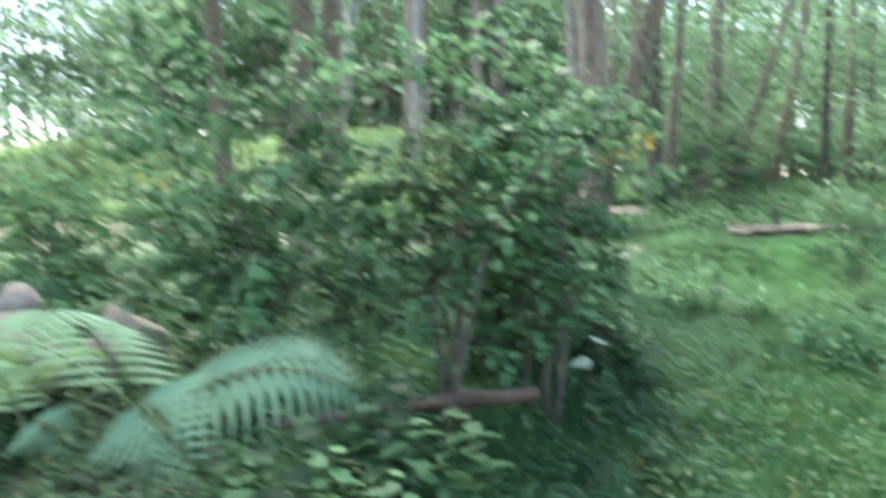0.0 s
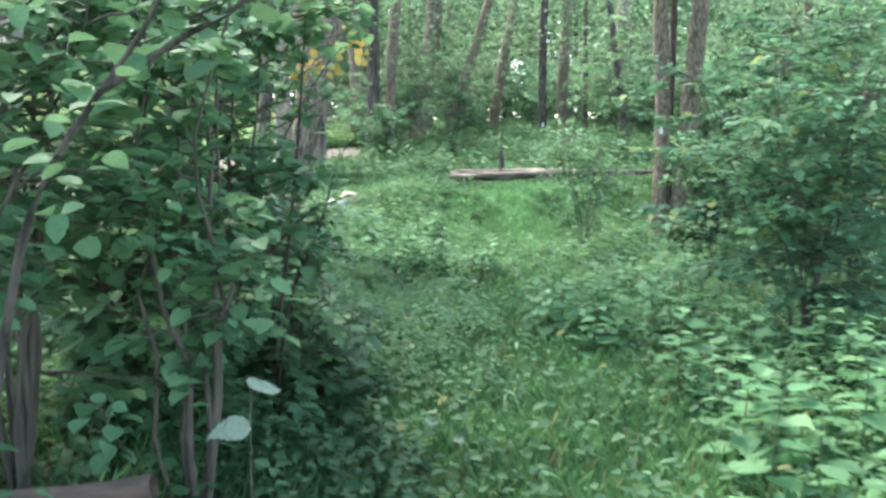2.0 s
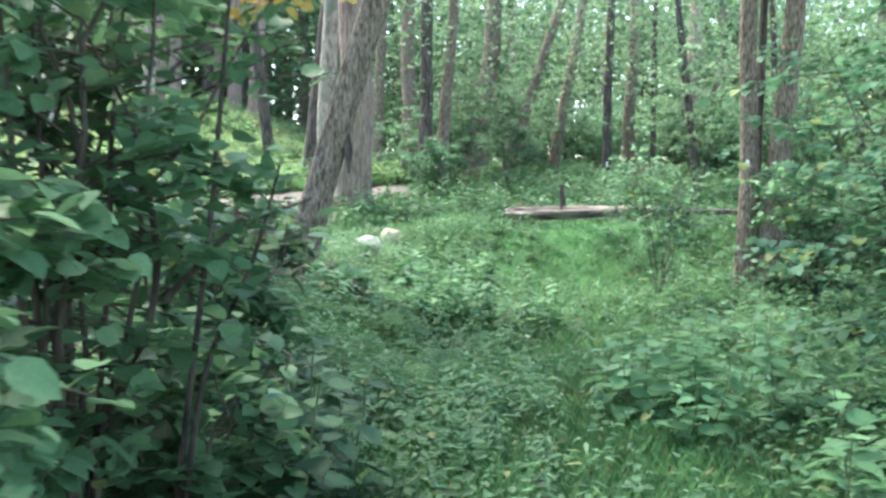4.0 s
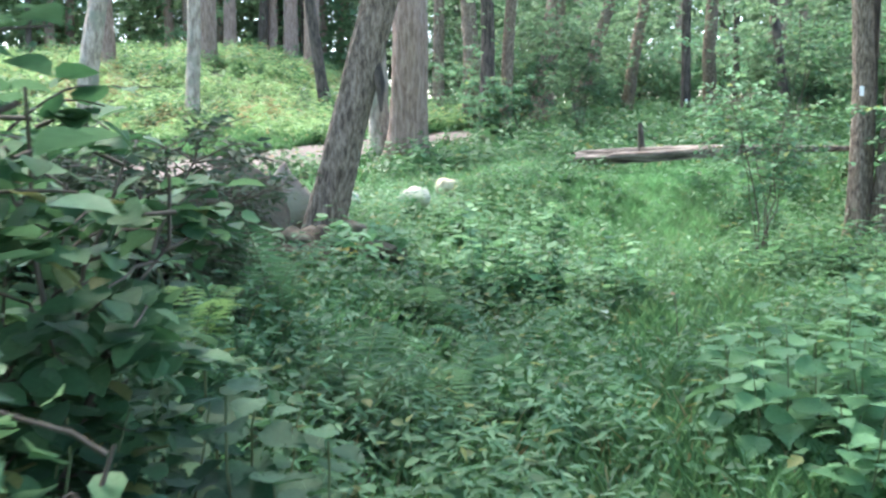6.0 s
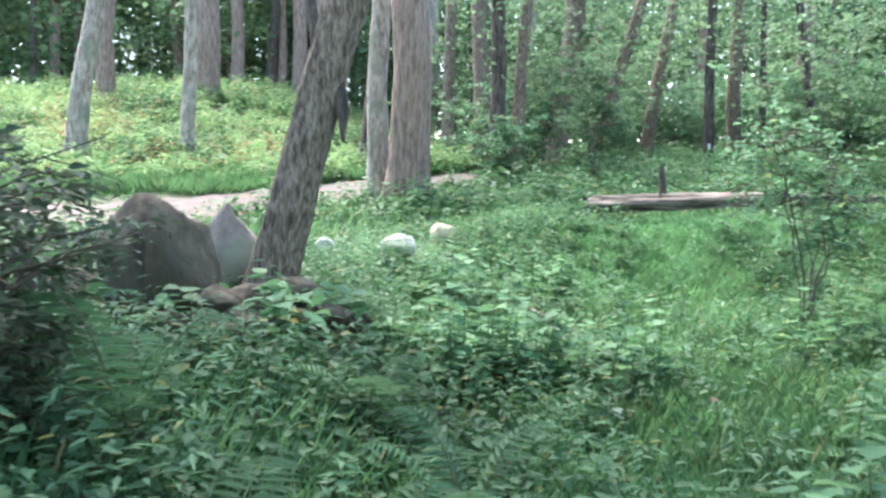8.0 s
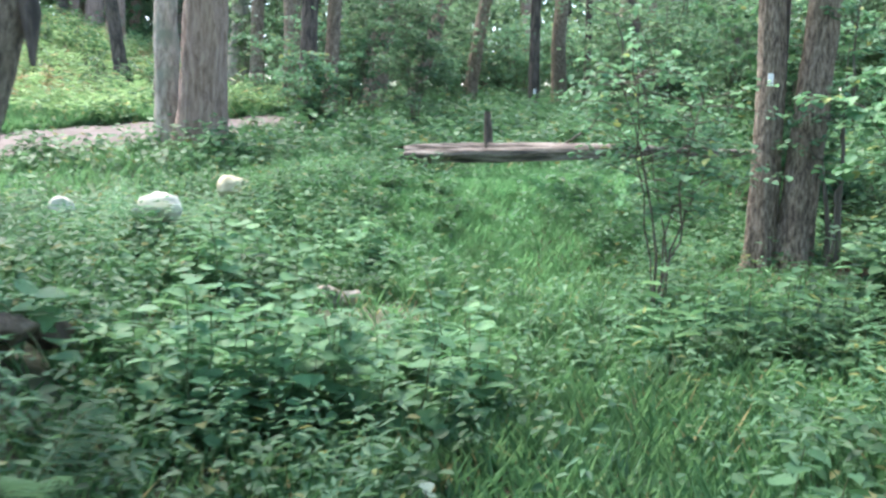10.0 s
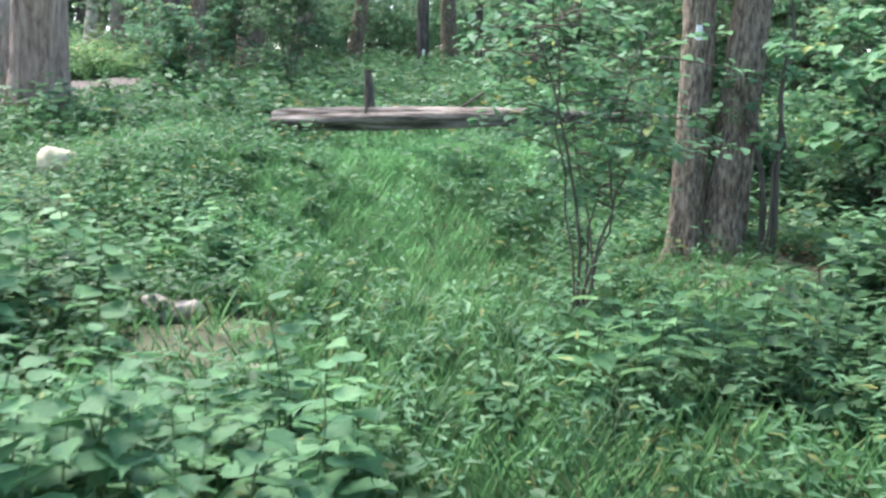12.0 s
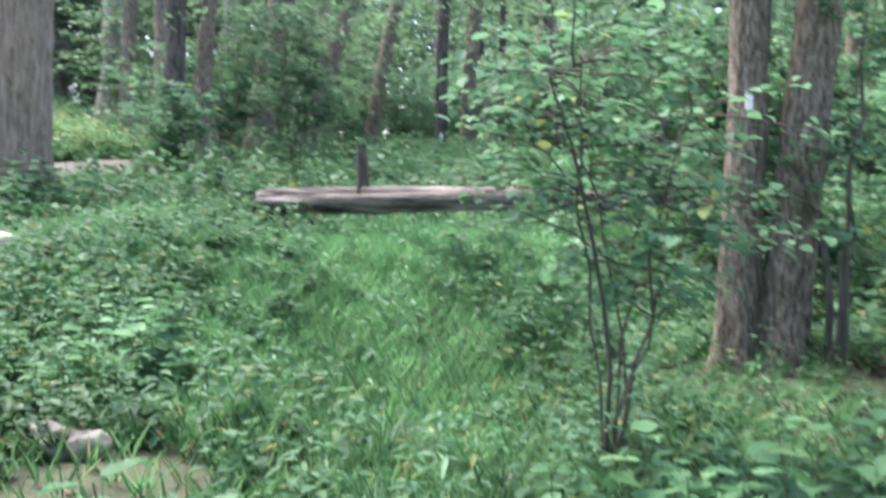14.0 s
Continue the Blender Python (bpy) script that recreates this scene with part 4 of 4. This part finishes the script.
def herb(seed, tall, pairs, leaf, mat=HERB_LEAF, label="upright herb with broad pale green toothed leaves", name="herb"):
    """A nettle-like plant: an upright stem with crossed pairs of broad leaves."""
    rng = np.random.default_rng(seed)
    root = thing(name, label, "plant", (0, 0, 0), 0, "broad-leaved herbs")
    top = np.array([rng.normal() * 0.05, rng.normal() * 0.05, tall])
    line = bent((0, 0, 0), top, 8, 0.008, rng)
    part("stem", tubes("stem", [(line, np.linspace(0.006, 0.003, 8))], 5, 0, rng), GREEN_STEM, root)
    base, way, size = [], [], []
    for k in range(pairs):
        s = 0.25 + 0.75 * k / (pairs - 1)
        p = np.array([np.interp(s, np.linspace(0, 1, 8), line[:, i]) for i in range(3)])
        for q in (0, 1):
            g = k * 1.57 + q * math.pi + rng.normal() * 0.3
            base.append(p)
            way.append([math.cos(g), math.sin(g), rng.uniform(-0.35, 0.25)])
            size.append(leaf * (1.15 - 0.6 * max(0, s - 0.5) * 2 * 0.8) * rng.uniform(0.85, 1.1))
    base = np.array(base) + np.array(way) * 0.03
    part("leaves", leaf_cloud("leaves", base, way, [0, 0, 1] + rng.normal(size=base.shape) * 0.2, size, OVATE, 0.95), mat, root)
    return root


def herbs():
    kinds = [herb(301, 0.62, 6, 0.17), herb(302, 0.5, 5, 0.15), herb(303, 0.72, 7, 0.17)]
    dark = [herb(304, 0.6, 6, 0.16, SHADED_LEAF, "bushy plant with dull oval leaves, their green darkened for shade", "bushy_plant"), herb(305, 0.75, 8, 0.14, SHADED_LEAF, "bushy plant with dull oval leaves, their green darkened for shade", "bushy_plant")]
    rng = np.random.default_rng(40)
    # patches: centre, half sizes, count
    patches = [((1.86, -2.64), (0.7, 1.6), 62), ((2.4, 1.3), (0.8, 1.5), 42), ((2.2, 5.2), (0.7, 1.2), 20), ((0.1, 8.2), (0.85, 0.75), 56), ((1.5, 3.7), (0.6, 0.8), 28),
               ((-0.55, 10.3), (0.4, 0.35), 12), ((-0.2, 12.1), (0.6, 0.4), 16), ((-1.35, -3.1), (0.4, 0.7), 10), ((2.9, 9.3), (0.9, 0.5), 16)]
    for (cx, cy), (hx, hy), n in patches:
        big = 1.2 if cy < 0 else 1.0
        for k in range(n):
            x, y = cx + rng.uniform(-1, 1) * hx, cy + rng.uniform(-1, 1) * hy
            m = pose(*at_ground(x, y, -0.01), rng.normal() * 5, rng.normal() * 5, rng.uniform(0, 360))
            copy_thing(kinds[rng.integers(3)], m @ Matrix.Scale(big * rng.uniform(0.65, 1.0), 4))
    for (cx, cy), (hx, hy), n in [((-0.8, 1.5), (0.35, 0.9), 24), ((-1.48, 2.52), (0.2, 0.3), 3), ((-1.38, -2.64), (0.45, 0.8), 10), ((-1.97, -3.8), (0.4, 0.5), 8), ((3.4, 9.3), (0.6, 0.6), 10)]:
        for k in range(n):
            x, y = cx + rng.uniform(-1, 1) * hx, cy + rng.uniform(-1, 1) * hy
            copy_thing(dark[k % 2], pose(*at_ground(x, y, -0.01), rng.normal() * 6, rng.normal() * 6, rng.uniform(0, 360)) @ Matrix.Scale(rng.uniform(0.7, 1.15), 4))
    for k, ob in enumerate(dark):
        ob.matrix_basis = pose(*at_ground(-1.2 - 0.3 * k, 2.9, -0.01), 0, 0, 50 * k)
    for k, ob in enumerate(kinds):
        ob.matrix_basis = pose(*at_ground(1.6 + 0.3 * k, 0.2, -0.01), 0, 0, 50 * k)


herbs()


def vine():
    """Broad-leaved ground vine spreading over the stone heap."""
    rng = np.random.default_rng(66)
    root = thing("ground_vine", "broad-leaved green vine creeping over the stones", "vine")
    for k in range(14):
        a = np.array(at_ground(-1.6 + rng.uniform(-0.7, 0.7), 6.6 + rng.uniform(-0.7, 1.5), 0.05))
        b = a + [rng.uniform(-0.7, 0.7), rng.uniform(-0.6, 0.6), 0]
        line = bent(a, b, 9, 0.03, rng, 0.2)
        line[:, 2] = ground(line[:, 0], line[:, 1]) + 0.12 + 0.2 * np.sin(np.linspace(0.2, 2.9, 9))
        part("stem", tubes("stem", [(line, np.linspace(0.005, 0.002, 9))], 5, 0, rng), GREEN_STEM, root)
        q = rng.uniform(0, 1, 16)
        p = np.stack([np.interp(q, np.linspace(0, 1, 9), line[:, i]) for i in range(3)], -1) + rng.normal(size=(16, 3)) * [0.05, 0.05, 0.03]
        part("leaves", leaf_cloud("leaves", p, rng.normal(size=(16, 3)) * [1, 1, 0.2], [0, 0, 1] + rng.normal(size=(16, 3)) * 0.2, rng.uniform(0.09, 0.15, 16), OVATE, 1.15), HERB_LEAF, root)


vine()


def sprig(at, leaves, size, tall, mat, label, seed):
    """A thin stalk with one or a few large leaves at its top."""
    rng = np.random.default_rng(seed)
    root = thing("sprig", label, "plant", at_ground(*at, -0.02))
    line = bent((0, 0, 0), (rng.normal() * 0.05, rng.normal() * 0.05, tall), 8, 0.01, rng)
    part("stem", tubes("stem", [(line, np.linspace(0.005, 0.002, 8))], 5, 0, rng), STEM, root)
    for k in range(leaves):
        g = k * 2.4 + seed
        part("leaf", leaf_cloud("leaf", [line[-1 - k % 3]], [[math.cos(g), math.sin(g), -0.15]], [[0.1, -0.5, 1]], size, OVATE, 1.0), mat, root)


sprig((-0.58, -1.93), 2, 0.13, 0.95, PALE_LEAF, "thin stalk with pale whitish green leaves", 1)
sprig((0.0, 0.56), 2, 0.09, 0.27, PALE_LEAF, "thin stalk with pale whitish green leaves", 2)
sprig((0.07, 0.6), 2, 0.09, 0.14, PALE_LEAF, "thin stalk with pale whitish green leaves", 3)
sprig((0.98, 5.5), 1, 0.04, 0.55, LITTER, "dry brown upright stalk in grass", 4)
sprig((0.62, 6.6), 2, 0.07, 0.3, PALE_LEAF, "small stalk with pale whitish leaves", 5)
sprig((-4.2, 14.6), 3, 0.12, 0.95, LITTER, "tall dry weed stalk near the trail", 6)
sprig((-1.35, 7.0), 3, 0.08, 0.2, YELLOW_LEAF, "small plant with yellow leaves by the stones", 7)
sprig((-1.0, 8.2), 3, 0.08, 0.25, YELLOW_LEAF, "small plant with yellow leaves by the stones", 8)


def tussock(label, at, blades, long, seed):
    """A sedge tussock: long bowed blades from one root."""
    rng = np.random.default_rng(seed)
    vs, fs = [], []
    s = np.linspace(0, 1, 6)
    for k in range(blades):
        g, ln, bow = rng.uniform(0, 6.28), long * rng.uniform(0.6, 1.15), rng.uniform(0.4, 1.3)
        out = ln * (0.25 * s + 0.55 * bow * s ** 2) * 0.75
        up = ln * (s - 0.55 * bow * s ** 2.2) * 0.85
        d, e = np.array([math.cos(g), math.sin(g)]), np.array([-math.sin(g), math.cos(g)])
        w = 0.0055 * (1 - s ** 2) + 0.0006
        o = rng.normal(size=2) * 0.03
        left = np.column_stack([o + d * out[:, None] + e * w[:, None], up])
        right = np.column_stack([o + d * out[:, None] - e * w[:, None], up])
        n = len(vs) * 12
        vs.append(np.concatenate([left, right]))
        fs += [(n + i, n + i + 1, n + i + 7, n + i + 6) for i in range(5)]
    single("sedge_tussock", smooth(raw_mesh("sedge_tussock", np.concatenate(vs), np.array(fs), 4)), SHADED_SEDGE, label, "grass", at_ground(*at, -0.01), 0, "sedge tussocks", "stuff")


_r = np.random.default_rng(17)
for k in range(26):
    tussock("tuft of long drooping green sedge blades", (1.3 + _r.uniform(0, 2.6), 8.4 + _r.uniform(0, 2.6)), 46, _r.uniform(0.35, 0.55), 500 + k)
for k in range(14):
    tussock("tuft of long drooping green sedge blades", (_r.uniform(0.3, 1.8), _r.uniform(-1.5, 7.5)), 40, _r.uniform(0.3, 0.45), 540 + k)


def frond_mesh(length, pinnae, rng, arch=0.5):
    """One fern frond: a bowed stalk with rows of cut leaflets on both sides."""
    s = np.linspace(0, 1, 14)
    line = np.stack([s * 0, length * np.sin(s * 1.25) / 1.05, length * arch * np.sin(s * 2.4)], -1)
    base, way, size = [], [], []
    for k in range(pinnae):
        q = 0.16 + 0.84 * k / pinnae
        p = np.array([np.interp(q, s, line[:, i]) for i in range(3)])
        d = unit(np.array([np.interp(min(q + 0.05, 1), s, line[:, i]) for i in range(3)]) - p + 1e-6)
        ln = length * 0.26 * math.sin(min(1, (1.12 - q) * 1.25) * 1.5)
        for sgn in (-1, 1):
            w = unit(np.array([sgn, 0, -0.12]) + d * 0.35)
            for j in range(6):
                u = 0.12 + j * 0.15
                for flip in (-1, 1):
                    base.append(p + w * ln * u)
                    way.append(w * 0.55 + d * flip)
                    size.append(ln * 0.15 * (1.2 - u))
            base.append(p)
            way.append(w)
            size.append(ln)
    blade = leaf_cloud("blade", base, way, np.array([0, 0, 1.0]) + np.zeros((len(base), 3)), size, LANCE, 0.55)
    stalk = tubes("stalk", [(line, np.linspace(0.006, 0.0015, 14))], 5, 0, rng)
    return blade, stalk


FRONDS = [frond_mesh(0.8, 15, RNG, 0.35), frond_mesh(0.65, 14, RNG, 0.45), frond_mesh(0.95, 16, RNG, 0.3)]
for _blade, stalk in FRONDS:
    stalk.materials.append(GREEN_STEM)


def fern(at, count, size, mat, seed, label, up=0.0, turns=()):
    rng = np.random.default_rng(seed)
    root = thing("fern", label, "fern", at_ground(at[0], at[1], up), 0, "ferns")
    if up > 0.25:
        part("stem", tubes("stem", [(np.array([[0.02, 0.03, -up - 0.02], [0, 0, -up / 2], [0, 0, 0.02]]), [0.008, 0.007, 0.005])], 6, 0, rng), GREEN_STEM, root)
    for k in range(count):
        blade, stalk = FRONDS[rng.integers(3)]
        if not blade.materials:
            blade.materials.append(FERN_LEAF)
        b = part("frond", blade, None, root)
        b.material_slots[0].link = "OBJECT"
        b.material_slots[0].material = mat
        b.matrix_basis = pose(0, 0, 0, turns[k][1] if turns else rng.uniform(5, 40), turns[k][2] if turns else 0, turns[k][0] if turns else 360 * k / count + rng.uniform(-20, 20)) @ Matrix.Scale(size * rng.uniform(0.8, 1.15), 4)
        c = part("stalk", stalk, None, b)
    return root


fern((-2.3, -3.5), 5, 1.4, FERN_PALE, 401, "large pale green arching fern", 0.72, ((-92, -4, 42), (-140, -14, 34), (-70, -4, 30), (120, 0, 0), (190, 10, 0)))
fern((-2.8, -3.6), 2, 0.95, FERN_PALE, 402, "large pale green arching fern", 0.7, ((-125, -14, 34), (60, 0, 0)))
fern((-1.14, 3.0), 8, 0.48, FERN_YELLOW, 403, "yellowing fern in the undergrowth", 0.22)
fern((-0.72, 3.75), 7, 0.8, FERN_LEAF, 404, "green fern low in the undergrowth")
fern((-0.35, 4.2), 7, 0.75, FERN_LEAF, 405, "green fern low in the undergrowth")
fern((-1.47, 2.29), 7, 0.8, FERN_LEAF, 412, "green fern low in the undergrowth", 0.15)
fern((-0.67, 2.4), 6, 0.6, FERN_LEAF, 413, "green fern low in the undergrowth")
fern((-0.44, -2.34), 6, 0.6, FERN_LEAF, 414, "green fern beside the faint footway")
fern((-0.14, -1.3), 6, 0.5, FERN_LEAF, 415, "green fern beside the faint footway")
fern((-0.79, -3.49), 6, 0.7, FERN_LEAF, 416, "green fern beside the faint footway")
fern((-0.1, 5.2), 6, 0.7, FERN_LEAF, 406, "green fern low in the undergrowth")
fern((-1.3, 4.6), 7, 0.9, FERN_LEAF, 407, "green fern low in the undergrowth")
fern((-1.69, 2.52), 7, 1.0, FERN_LEAF, 408, "green fern low in the undergrowth")
fern((-0.7, 6.2), 6, 0.7, FERN_LEAF, 409, "green fern low in the undergrowth")
fern((-4.21, -2.17), 8, 1.0, FERN_YELLOW, 410, "yellow-green fern beside pale rocks", 0.1)
fern((-5.27, -0.14), 8, 1.1, FERN_LEAF, 411, "green fern beside pale rocks")
